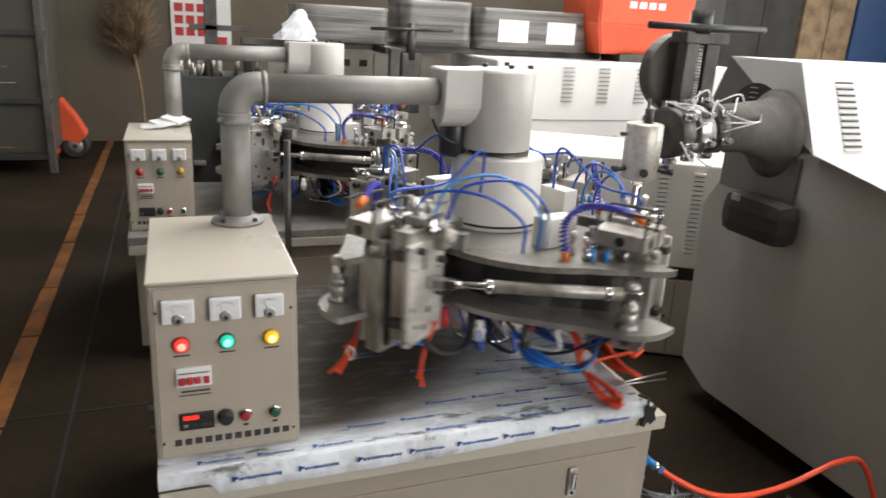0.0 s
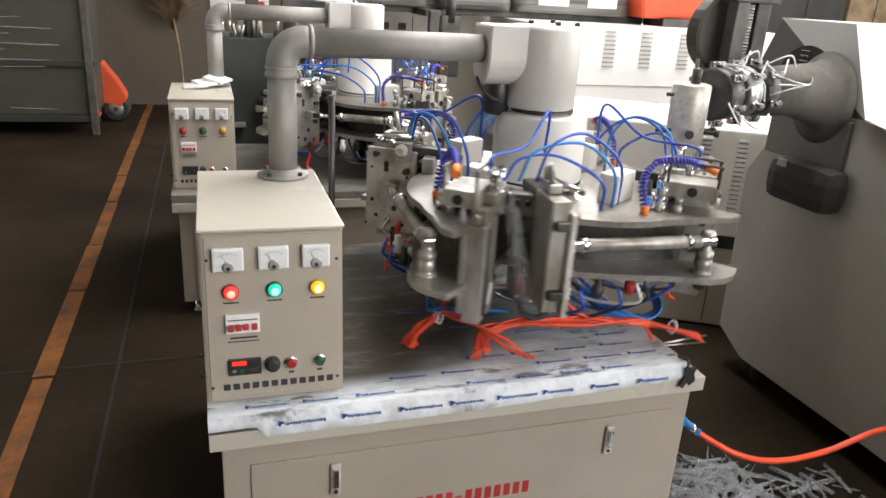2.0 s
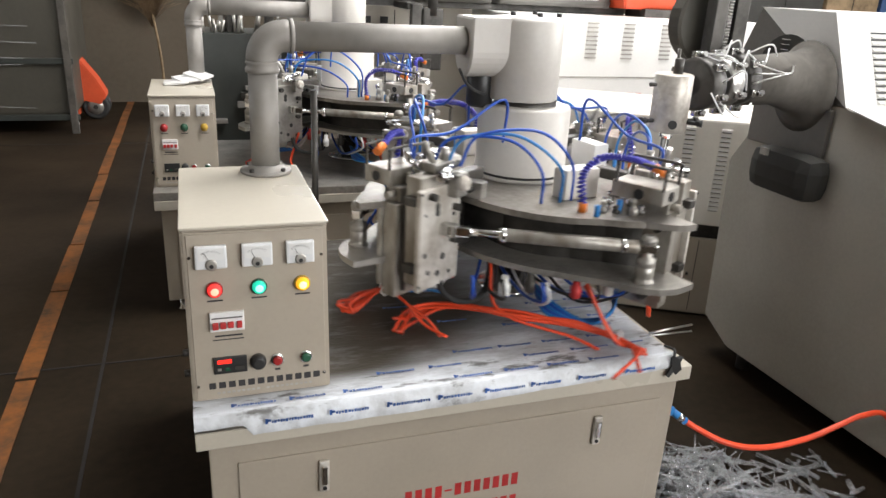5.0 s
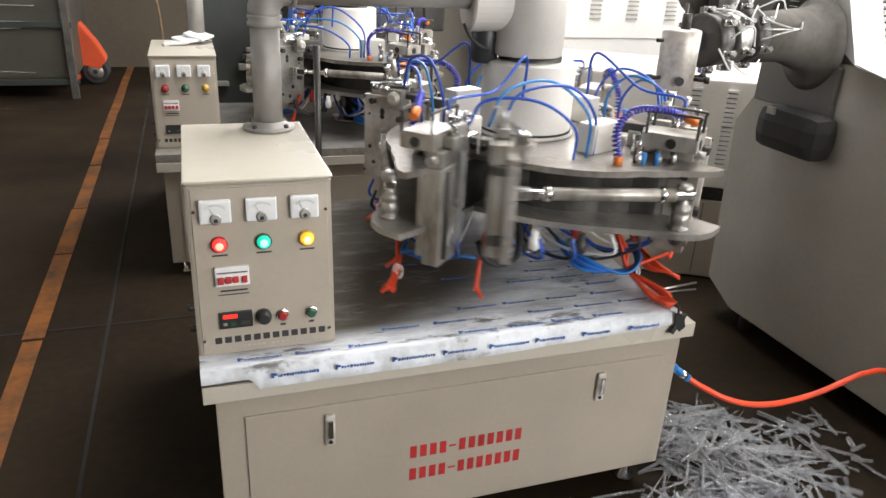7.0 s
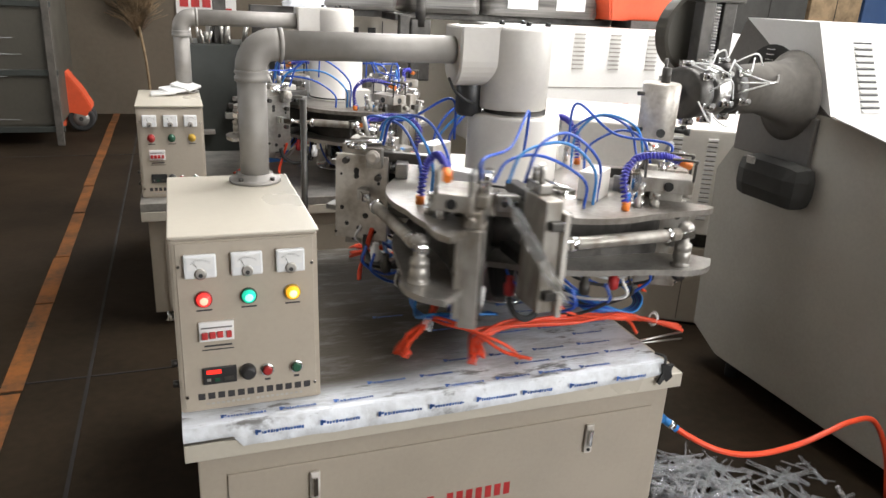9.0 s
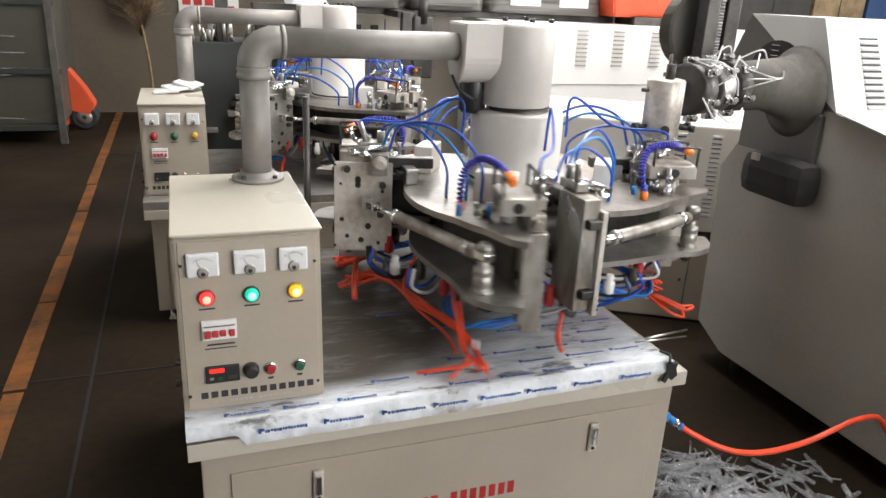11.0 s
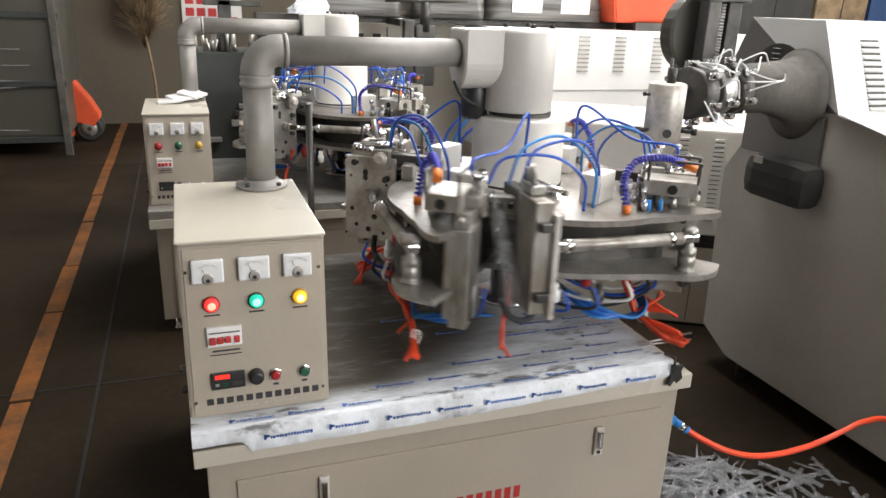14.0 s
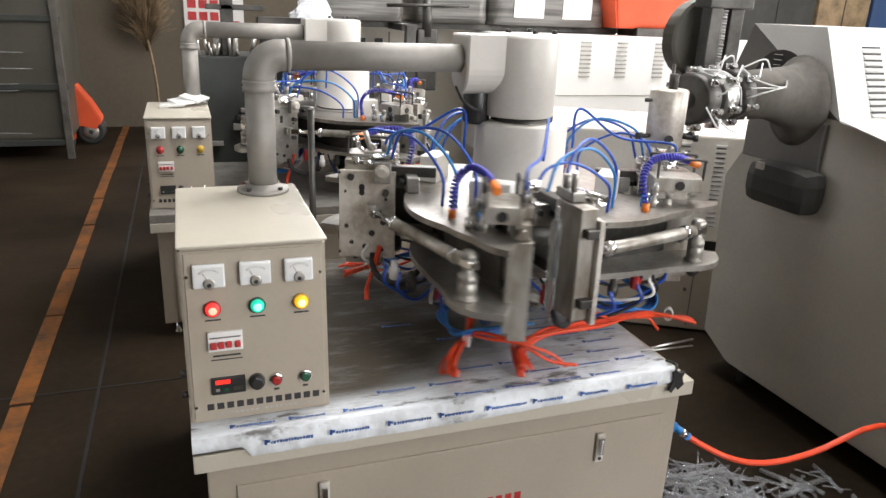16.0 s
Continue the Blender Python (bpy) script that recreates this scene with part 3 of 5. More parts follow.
# ---- duct from the box to the column ----
def duct(at):
    t = thing("exhaust_duct", "grey round metal duct with an elbow and a bolted flange", "duct", "ducts", at)
    y, r = 0.455, 0.0365
    bm = bmesh.new()
    lathe(bm, (0.215, y, 0.9955), (0, 0, 1), [(0, 0.066), (0.007, 0.066), (0.009, 0.06), (0.009, 0.047), (0.022, 0.044)], 32)
    part("flange", bm, PIPE, t)
    for k in range(4):
        a = math.radians(45 + 90 * k)
        p = Vector((0.215 + 0.056 * math.cos(a), y + 0.056 * math.sin(a), 1.004))
        part("flange_bolt", made(cyl, p, p + Vector((0, 0, 0.008)), 0.006, 6), DARK_STEEL, t)
    bm = bmesh.new()
    lathe(bm, (0.215, y, 1.0), (0, 0, 1), [(0, r), (0.262, r)], 32)
    part("riser", bm, PIPE, t)
    bm = bmesh.new()
    lathe(bm, (0.215, y, 1.25), (0, 0, 1), [(0, r + 0.001), (0.002, r + 0.006), (0.012, r + 0.006), (0.016, r + 0.002), (0.024, r + 0.006), (0.03, r + 0.004)], 32)
    part("collar", bm, PIPE, t)
    bm = bmesh.new()
    pts = [(0.215, y, 1.275)]
    for k in range(9):
        a = math.radians(90 * k / 8)
        pts.append((0.215 + 0.055 * (1 - math.cos(a)), y, 1.285 + 0.055 * math.sin(a)))
    pts.append((0.29, y, 1.34))
    tube(bm, pts, r + 0.003, 28)
    part("elbow", bm, PIPE, t)
    bm = bmesh.new()
    lathe(bm, (0.282, y, 1.34), (1, 0, 0), [(0, r + 0.006), (0.010, r + 0.006), (0.012, r)], 32)
    part("collar", bm, PIPE, t)
    bm = bmesh.new()
    lathe(bm, (0.28, y, 1.34), (1, 0, 0), [(0, r), (0.476, r)], 32)
    part("crosspipe", bm, PIPE, t)
    return t


duct(pose(0, 0, 0))
duct(B2 @ pose(-0.0, 0.03, 0))


# ---- fixed head above the carousel ----
def column_head(at):
    t = thing("column_head", "cream painted drum head with a square duct socket", "machine head", "column heads", at)
    bm = bmesh.new()
    lathe(bm, (CX - 0.014, CY, 1.185), (0, 0, 1), [(0, 0.097), (0.004, 0.102), (0.211, 0.102), (0.218, 0.098), (0.222, 0.088)], 48)
    part("drum", bm, CREAM, t)
    bm = bmesh.new()
    rows = []
    for x, d in ((0.750, 0.006), (0.755, 0.0), (0.885, 0.0)):
        w = 0.066 - d
        row = [(x, CY - w, 1.404 - d), (x, CY + w, 1.404 - d)]
        row += [(x, CY + w * math.cos(radians(a)), 1.315 - (0.07 - d) * math.sin(radians(a))) for a in range(0, 181, 12)]
        rows.append(row)
    rings(bm, rows, True, False)
    part("duct_socket", bm, CREAM, t)
    for a in (200, 260, 320, 60):
        p = Vector((CX + 0.075 * math.cos(radians(a)), CY + 0.075 * math.sin(radians(a)), 1.411))
        part("cap_bolt", made(cyl, p, p + Vector((0, 0, 0.010)), 0.008, 8), BLACK, t)
    bm = bmesh.new()
    lathe(bm, (0.815, CY + 0.02, 1.16), (0, 0, 1), [(0, 0.03), (0.01, 0.038), (0.10, 0.038), (0.11, 0.03)], 20)
    part("motor", bm, BLACK, t, "black gear motor")
    bm = bmesh.new()
    tube(bm, bend([(0.74, 0.45, 1.265), (0.745, 0.41, 1.235), (0.77, 0.40, 1.215), (0.81, 0.43, 1.20)], 6), 0.004, 6)
    part("cable", bm, RUBBER, t)
    bm = bmesh.new()
    cyl(bm, (CX, CY, 1.14), (CX, CY, 1.19), 0.09, 32)
    part("bearing", bm, DARK_STEEL, t)
    return t


column_head(pose(0, 0, 0))
column_head(B2 @ pose(0, 0.03, 0))
bm = bmesh.new()
cyl(bm, (0.36, 0.55, 0.607), (0.35, 0.50, 1.20), 0.009, 12)
cyl(bm, (0.36, 0.55, 0.604), (0.36, 0.55, 0.618), 0.024, 16)
tagged(part("guide_post", bm, DARK_STEEL), "thin dark steel post standing on the machine top", "post")


# ---- the turning carousel ----
PIN_R, LOW, UP = 0.525, 0.815, 0.965
PART = 16.5  # where the mould halves meet, degrees past the pin


def plate_edge(table, inset=0.0):
    """The outline of a star plate: four lobes, each given by (degrees from the pin, radius)."""
    out = []
    for k in range(4):
        for i in range(60):
            th = -72 + 90 * i / 60
            if th > 11:
                u = min(1.0, (th - 11) / 4)
                r = table[-1][1] + (table[0][1] - table[-1][1]) * u
            else:
                r = float(np.interp(th, [p[0] for p in table], [p[1] for p in table]))
            a = radians(th + 90 * k)
            out.append(((r - inset) * math.cos(a), (r - inset) * math.sin(a)))
    return out


UPPER = [(-66, 0.322), (-57, 0.337), (-48, 0.360), (-38, 0.387), (-29, 0.412), (-20, 0.434), (-11, 0.453), (-5, 0.484), (0, 0.508), (4, 0.545), (7, 0.572), (11, 0.585)]
LOWER = [(-66, 0.30), (-55, 0.322), (-43, 0.350), (-32, 0.379), (-22, 0.412), (-13, 0.458), (-8, 0.497), (-4, 0.553), (0, 0.583), (4, 0.598), (11, 0.60)]


def turned(deg):
    return Matrix.Rotation(radians(deg), 4, "Z")


UNIT = turned(PART) @ Matrix.Translation((-0.05, 0, 0))
HINGE = UNIT @ Vector((0.30, 0.03, 0.0))
ARM_END = UNIT @ Vector((0.475, 0.092, 0.905))


def carousel(at, seed, plate_mat):
    """The rotor with four stations; gives the rotor, its moving mould halves and its clamp cylinders."""
    rnd = random.Random(seed)
    t = thing("mould_carousel", "four-station steel mould carousel with blue air hoses and red tubing", "carousel", "carousels", at)
    bm = bmesh.new()
    lathe(bm, (0, 0, 0.605), (0, 0, 1), [(0, 0.10), (0.012, 0.10), (0.016, 0.055), (0.2, 0.055)], 36)
    part("pedestal", bm, CHROME, t, "polished pedestal disc")
    bm = bmesh.new()
    lathe(bm, (0, 0, LOW - 0.03), (0, 0, 1), [(0, 0.16), (0.05, 0.16), (0.051, 0.235), (0.14, 0.235), (0.165, 0.15)], 40)
    part("hub", bm, DARK_STEEL, t, "oily dark steel hub")
    bm = bmesh.new()
    lathe(bm, (0, 0, UP + 0.001), (0, 0, 1), [(0, 0.142), (0.006, 0.142), (0.007, 0.133), (0.196, 0.133), (0.203, 0.128), (0.205, 0.10)], 48)
    part("hose_drum", bm, CREAM, t, "cream painted drum")
    bm = bmesh.new()
    lathe(bm, (0, 0, UP + 0.010), (0, 0, 1), [(0, 0.1335), (0.001, 0.1355), (0.006, 0.1355), (0.007, 0.1335)], 48)
    part("seal_ring", bm, RUBBER, t, "black seal ring")
    part("upper_plate", made(prism, plate_edge(UPPER), UP - 0.016, UP), PLATE, t, "shining star-shaped steel plate")
    part("lower_plate", made(prism, plate_edge(LOWER), LOW - 0.016, LOW), DULL_STEEL, t)
    bm = bmesh.new()
    prism(bm, plate_edge(UPPER, 0.13), LOW - 0.002, UP - 0.014)
    part("web", bm, DARK_STEEL, t, "oily dark web between the plates")
    movers, arms, products, rods = [], [], [], []
    for k in range(4):
        S = turned(90 * k)

        def put(name, bm, mat, parent=t, label="", m=S):
            bmesh.ops.transform(bm, matrix=m, verts=bm.verts)
            return part(name, bm, mat, parent, label)
        # pin that holds the clamp cylinder
        bm = bmesh.new()
        lathe(bm, (PIN_R, 0, LOW), (0, 0, 1), [(0, 0.027), (0.006, 0.027), (0.007, 0.021), (0.016, 0.021), (0.018, 0.023), (0.04, 0.023), (0.041, 0.0215), (0.044, 0.0215), (0.045, 0.023), (0.062, 0.023), (0.066, 0.014), (0.10, 0.014), (0.102, 0.02), (0.112, 0.021), (0.122, 0.013)], 20)
        put("pin", bm, DULL_STEEL, t, "ringed steel pivot pin")
        bm = bmesh.new()
        lathe(bm, (PIN_R, 0, LOW - 0.046), (0, 0, 1), [(0, 0.01), (0.012, 0.02), (0.03, 0.02)], 6)
        put("pin_nut", bm, DARK_STEEL)
        # fixed mould half, its side plate and the head on it
        M = S @ UNIT
        bm = bmesh.new()
        box(bm, 0.445, 0.56, -0.049, -0.003, 0.71, 0.962, 0.003)
        fixed = put("fixed_mould", bm, MOULD, t, "grey steel mould half", M)
        bm = bmesh.new()
        box(bm, 0.42, 0.57, -0.061, -0.0495, 0.735, 0.95, 0.002)
        put("side_plate", bm, MOULD, fixed, "", M)
        for z in (0.77, 0.85, 0.93):
            put("dowel", made(cyl, (0.535, -0.061, z), (0.535, -0.073, z), 0.010, 10), DARK_STEEL, fixed, "", M)
        bm = bmesh.new()
        lathe(bm, (0.53, -0.0035, 0.725), (0, 0, 1), [(0, 0.008), (0.23, 0.008)], 10)
        put("cavity", bm, DARK_STEEL, fixed, "dark mould cavity", M)
        bm = bmesh.new()
        box(bm, 0.42, 0.56, -0.120, -0.03, 1.003, 1.045, 0.004)
        head = put("top_cylinder", bm, MOULD, t, "flat grey pneumatic cylinder", M)
        put("port", made(cyl, (0.559, -0.078, 1.022), (0.5625, -0.078, 1.022), 0.013, 14), BLACK, head, "", M)
        put("port", made(cyl, (0.495, -0.119, 1.022), (0.495, -0.1225, 1.022), 0.013, 14), BLACK, head, "", M)
        # wire guard bent over the cylinder
        for y in (-0.117, -0.035):
            bm = bmesh.new()
            tube(bm, bend([(0.43, y, 1.04), (0.43, y, 1.085), (0.436, y, 1.096), (0.55, y, 1.096), (0.556, y, 1.085), (0.556, y, 1.04)], 5), 0.004, 7)
            put("guard_wire", bm, DARK_STEEL, head, "", M)
        bm = bmesh.new()
        box(bm, 0.40, 0.45, -0.03, 0.015, 0.97, 1.03, 0.004)
        cyl(bm, (0.45, -0.01, 1.015), (0.53, -0.004, 1.08), 0.006, 8)
        cyl(bm, (0.52, -0.004, 1.07), (0.53, -0.004, 1.10), 0.009, 8)
        put("blow_needle", bm, CHROME, t, "chrome blowing needle", M)
        # moving half
        mv = new("moving_mould", None)
        mv.empty_display_size = 0.05
        mv.parent = t
        mv["label"] = "swinging mould half with a drilled back plate"
        movers.append((mv, k))

        def mput(name, bm, mat, label=""):
            bmesh.ops.transform(bm, matrix=Matrix.Translation(-HINGE) @ UNIT, verts=bm.verts)
            return part(name, bm, mat, mv, label)
        mput("mould_block", made(box, 0.44, 0.555, 0.003, 0.048, 0.762, 1.043, 0.003), MOULD, "grey steel mould half")
        mput("back_plate", made(box, 0.405, 0.57, 0.0485, 0.063, 0.752, 1.015, 0.003), plate_mat, "bright steel plate with bolt holes")
        bm = bmesh.new()
        for x, z, r in ((0.44, 1.03, 0.007), (0.445, 0.965, 0.006), (0.515, 0.995, 0.010), (0.515, 0.982, 0.010), (0.515, 1.0, 0.010), (0.563, 0.985, 0.005),
                        (0.56, 0.88, 0.008), (0.485, 0.86, 0.011), (0.545, 0.83, 0.008), (0.455, 0.81, 0.007), (0.58, 1.04, 0.005), (0.505, 0.818, 0.010), (0.58, 0.80, 0.005)):
            mput("bolt_hole", made(cyl, (x - 0.012, 0.0615, z - 0.032), (x - 0.012, 0.0638, z - 0.032), r * 0.85, 12), BLACK)
        for x, z in ((0.45, 0.90), (0.445, 0.985), (0.545, 1.03)):
            mput("bolt", made(cyl, (x - 0.012, 0.063, z - 0.032), (x - 0.012, 0.081, z - 0.032), 0.010, 8), DARK_STEEL)
        bm = bmesh.new()
        box(bm, 0.462, 0.488, 0.063, 0.106, 0.889, 0.921, 0.003)
        mput("clevis", bm, STEEL)
        bm = bmesh.new()
        box(bm, 0.29, 0.45, 0.02, 0.055, 0.83, 0.86, 0.004)
        mput("hinge_arm", bm, DARK_STEEL)
        mput("hinge_arm", made(box, 0.29, 0.45, 0.02, 0.055, 1.0, 1.03, 0.004), DARK_STEEL)
        bm = bmesh.new()
        box(bm, 0.42, 0.50, 0.012, 0.047, 1.044, 1.068, 0.004)
        cyl(bm, (0.44, 0.03, 1.068), (0.44, 0.03, 1.10), 0.011, 10)
        cyl(bm, (0.48, 0.025, 1.066), (0.50, 0.01, 1.12), 0.008, 8)
        mput("ejector", bm, DULL_STEEL, "small fittings on the mould")
        bm = bmesh.new()
        cyl(bm, (0.41, 0.05, 1.06), (0.53, 0.085, 1.055), 0.008, 10)
        mput("ejector_rod", bm, CHROME)
        bm = bmesh.new()
        box(bm, 0.418, 0.466, 0.0635, 0.092, 0.985, 1.045, 0.004)
        mput("regulator", bm, DULL_STEEL, "small round air regulator")
        bm = bmesh.new()
        lathe(bm, (0.442, 0.0925, 1.02), (0, 1, 0), [(0, 0.021), (0.006, 0.021), (0.007, 0.017), (0.014, 0.016), (0.016, 0.011)], 20)
        mput("regulator_dial", bm, ALU)
        bm = bmesh.new()
        cyl(bm, (0.466, 0.081, 1.04), (0.505, 0.081, 1.046), 0.0085, 10)
        cyl(bm, (0.505, 0.081, 1.046), (0.522, 0.081, 1.049), 0.012, 8)
        mput("regulator_union", bm, CHROME)
        for z in (0.80, 0.975):
            mput("edge_clamp", made(box, 0.553, 0.576, 0.012, 0.045, z, z + 0.022, 0.003), DARK_STEEL)
        # bracket, clamp and nozzles over the fixed half
        bm = bmesh.new()
        box(bm, 0.40, 0.505, -0.028, 0.0, 1.003, 1.032, 0.004)
        box(bm, 0.455, 0.545, -0.047, -0.008, 0.9625, 1.002, 0.004)
        cyl(bm, (0.545, -0.028, 0.983), (0.572, -0.028, 0.983), 0.011, 8)
        box(bm, 0.43, 0.47, -0.026, -0.002, 1.032, 1.058, 0.005)
        put("clamp_bracket", bm, MOULD, t, "stained steel clamp bracket", M)
        for x, lean in ((0.41, 0.01), (0.49, -0.012)):
            bm = bmesh.new()
            cyl(bm, (x, -0.014, 1.03), (x + lean, -0.012, 1.07), 0.008, 10)
            cyl(bm, (x + lean, -0.012, 1.068), (x + lean * 1.2, -0.012, 1.082), 0.011, 6)
            put("hose_union", bm, CHROME, t, "", M)
        # blown tube hanging from the needle
        bm = bmesh.new()
        lathe(bm, (0, 0, 0), (0, 0, -1), [(0, 0.004), (0.03, 0.005), (0.036, 0.0125), (0.09, 0.0135), (0.097, 0.009), (0.104, 0.0135), (0.17, 0.0135), (0.177, 0.009), (0.184, 0.0135), (0.25, 0.0125), (0.262, 0.005), (0.29, 0.004)], 14)
        pr = part("moulded_tube", bm, TUBE, t, "clear blown plastic tube")
        products.append((pr, k))
        # clamp cylinder to the next pin
        arm = new("clamp_cylinder", None)
        arm.empty_display_size = 0.05
        arm.parent = t
        arm["label"] = "long bright pneumatic clamp cylinder"
        arms.append((arm, k))
        bm = bmesh.new()
        cyl(bm, (0.02, 0, 0), (0.365, 0, 0), 0.017, 18, None, 0.003)
        part("barrel", bm, MOULD, arm)
        bm = bmesh.new()
        cyl(bm, (-0.20, 0, 0), (-0.02, 0, 0), 0.010, 12)
        box(bm, -0.045, 0.012, -0.013, 0.013, -0.013, 0.013, 0.004)
        rods.append((part("piston_rod", bm, CHROME, arm), k))
        part("rod_end", made(box, -0.024, 0.03, -0.014, 0.014, -0.012, 0.012, 0.005), CHROME, arm)
        for x in (0.05, 0.345):
            bm = bmesh.new()
            lathe(bm, (x, 0, 0), (1, 0, 0), [(0, 0.018), (0.001, 0.0205), (0.014, 0.0205), (0.015, 0.018)], 18)
            part("end_ring", bm, CHROME, arm)
        # valve block and terminals on the plate
        put("valve_cover", made(box, 0.235, 0.29, -0.055, 0.055, UP, UP + 0.08, 0.004), WHITE_PLASTIC if k == 2 else PANEL, t, "small folded valve cover", S @ turned(-3))
        valve = put("valve_block", made(box, 0.30, 0.335, -0.055, 0.045, UP, UP + 0.045, 0.004), STEEL, t, "metal air valve block", S @ turned(28))
        for y in (-0.04, -0.012, 0.016):
            put("valve_knob", made(cyl, (0.335, y, UP + 0.025), (0.352, y, UP + 0.025), 0.008, 10), BLACK, valve, "", S @ turned(28))
        for i in range(7):
            x, y = rnd.uniform(0.33, 0.46), rnd.uniform(-0.06, 0.06)
            h = rnd.uniform(0.02, 0.075)
            bm = bmesh.new()
            r = rnd.uniform(0.007, 0.013)
            lathe(bm, (x, y, UP), (rnd.uniform(-0.15, 0.15), rnd.uniform(-0.15, 0.15), 1), [(0, r), (h * 0.4, r), (h * 0.42, r * 0.6), (h * 0.7, r * 0.6), (h * 0.72, r * 0.85), (h, r * 0.8)], 10)
            put("air_fitting", bm, (CHROME, DULL_STEEL, CHROME, STEEL, DARK_STEEL)[i % 5], t, "", S @ turned(2))
        for i in range(2):
            x, y = rnd.uniform(0.34, 0.44), rnd.uniform(-0.04, 0.05)
            put("air_fitting", made(cyl, (x, y, UP), (x, y, UP + rnd.uniform(0.02, 0.035)), 0.007, 8), BLUE_LIGHT, t, "", S @ turned(-6))
        # blue air hoses over the plate
        for i in range(3):
            a0, a1 = radians(PART + 48 + 7 * i + rnd.uniform(-2, 2)), radians(PART + 2 + 5 * i + rnd.uniform(-2, 2))
            r0, r1 = 0.315 - 0.012 * i, 0.40 - 0.012 * i
            lift = (0.10, 0.125, 0.15, 0.18)[i] + rnd.uniform(-0.02, 0.02)
            p0 = Vector((r0 * math.cos(a0), r0 * math.sin(a0), UP))
            p1 = Vector((r1 * math.cos(a1), r1 * math.sin(a1), UP + 0.09))
            mid = p0 * 0.6 + p1 * 0.4 + Vector((rnd.uniform(-0.02, 0.02), rnd.uniform(-0.02, 0.02), 0))
            bm = bmesh.new()
            tube(bm, bend([p0, p0 * 0.97 + p1 * 0.03 + Vector((0, 0, lift * 0.75)), mid + Vector((0, 0, lift * 1.1)), p0 * 0.15 + p1 * 0.85 + Vector((0, 0, lift * 0.7)), p1], 8), 0.0042, 7)
            put("blue_hose", bm, BLUE if i != 1 else BLUE_LIGHT)
        for i in range(1):
            a0, a1 = radians(34 + 9 * i), radians(14 + 5 * i)
            p0 = Vector((0.17 * math.cos(a0), 0.17 * math.sin(a0), UP + 0.12))
            p1 = Vector((0.44 * math.cos(a1), 0.44 * math.sin(a1), 1.07))
            mid = (p0 + p1) / 2 + Vector((rnd.uniform(-0.02, 0.02), rnd.uniform(-0.03, 0.03), 0.05 + 0.035 * (i % 3)))
            bm = bmesh.new()
            tube(bm, bend([p0, p0 * 1.08 + Vector((0, 0, 0.03)), mid, p1 + Vector((0, 0, 0.05)), p1], 8), 0.0040, 7)
            put("blue_hose", bm, BLUE)
        # coiled hose
        bm = bmesh.new()
        path = bend([(0.36, -0.14, UP + 0.01), (0.345, -0.135, UP + 0.09), (0.37, -0.10, UP + 0.135), (0.43, -0.06, UP + 0.14), (0.475, -0.03, UP + 0.125)], 30)
        pts = []
        for i, p in enumerate(path):
            a = i * 1.55
            tan = (path[min(i + 1, len(path) - 1)] - path[max(i - 1, 0)]).normalized()
            side = tan.orthogonal().normalized()
            pts.append(p + (side * math.cos(a) + tan.cross(side) * math.sin(a)) * 0.0085)
        tube(bm, pts, 0.0035, 5)
        put("coil_hose", bm, VIOLET, t, "coiled blue-violet hose", S @ turned(8))
        put("hose_cap", made(cyl, (0.475, -0.03, UP + 0.125), (0.505, -0.018, UP + 0.112), 0.011, 10), ORANGE, t, "orange hose end cap", S @ turned(8))
        put("hose_cap", made(cyl, (0.36, -0.14, UP), (0.36, -0.14, UP + 0.022), 0.011, 10), ORANGE, t, "orange hose end cap", S @ turned(8))
        # hoses and wiring under the lower plate
        for i in range(9):
            a0, a1 = radians(-62 + 8 * i), radians(-44 + 8 * i + rnd.uniform(-8, 8))
            p0 = Vector((0.22 * math.cos(a0), 0.22 * math.sin(a0), LOW - 0.016))
            p1 = Vector((0.44 * math.cos(a1), 0.44 * math.sin(a1), LOW - 0.016))
            mid = (p0 + p1) / 2 + Vector((rnd.uniform(-0.02, 0.02), rnd.uniform(-0.02, 0.02), -rnd.uniform(0.07, 0.13)))
            bm = bmesh.new()
            tube(bm, bend([p0, p0 + Vector((0, 0, -0.05)), mid, p1 + Vector((0.01, 0, -0.05)), p1], 7), 0.0045, 6)
            put("under_hose", bm, (BLUE, RUBBER, BLUE, WHITE_PLASTIC, RUBBER)[i % 5])
        for i in range(6):
            a = radians(-42 + 13 * i)
            c = Vector((rnd.uniform(0.30, 0.44) * math.cos(a), 0.40 * math.sin(a), LOW - 0.016))
            bm = bmesh.new()
            lathe(bm, c, (0, 0, -1), [(0, 0.010), (0.02, 0.010), (0.022, 0.015), (0.05, 0.014), (0.055, 0.007)], 10)
            put("under_fitting", bm, (WHITE_PLASTIC, DARK_STEEL, RED_INK)[i % 3])
        bm = bmesh.new()
        tube(bm, bend([(0.30, 0.10, LOW - 0.015), (0.325, 0.125, 0.745), (0.375, 0.135, 0.705), (0.43, 0.115, 0.70), (0.465, 0.085, 0.725), (0.47, 0.066, 0.768)], 7), 0.0085, 8)
        put("drain_hose", bm, RUBBER, t, "black hose looped under the mould", M)
        for i in range(5):
            q = 0.006 * i
            bm = bmesh.new()
            tube(bm, bend([(0.24 - q, -0.10, 0.70 + q), (0.33, -0.13 + q, 0.672 + q), (0.40 + q, -0.06, 0.668), (0.41 + q, 0.03 - q, 0.672 + q), (0.33, 0.11 + q, 0.69)], 6), 0.0042, 6)
            put("slung_hose", bm, BLUE if i % 2 else BLUE_LIGHT)
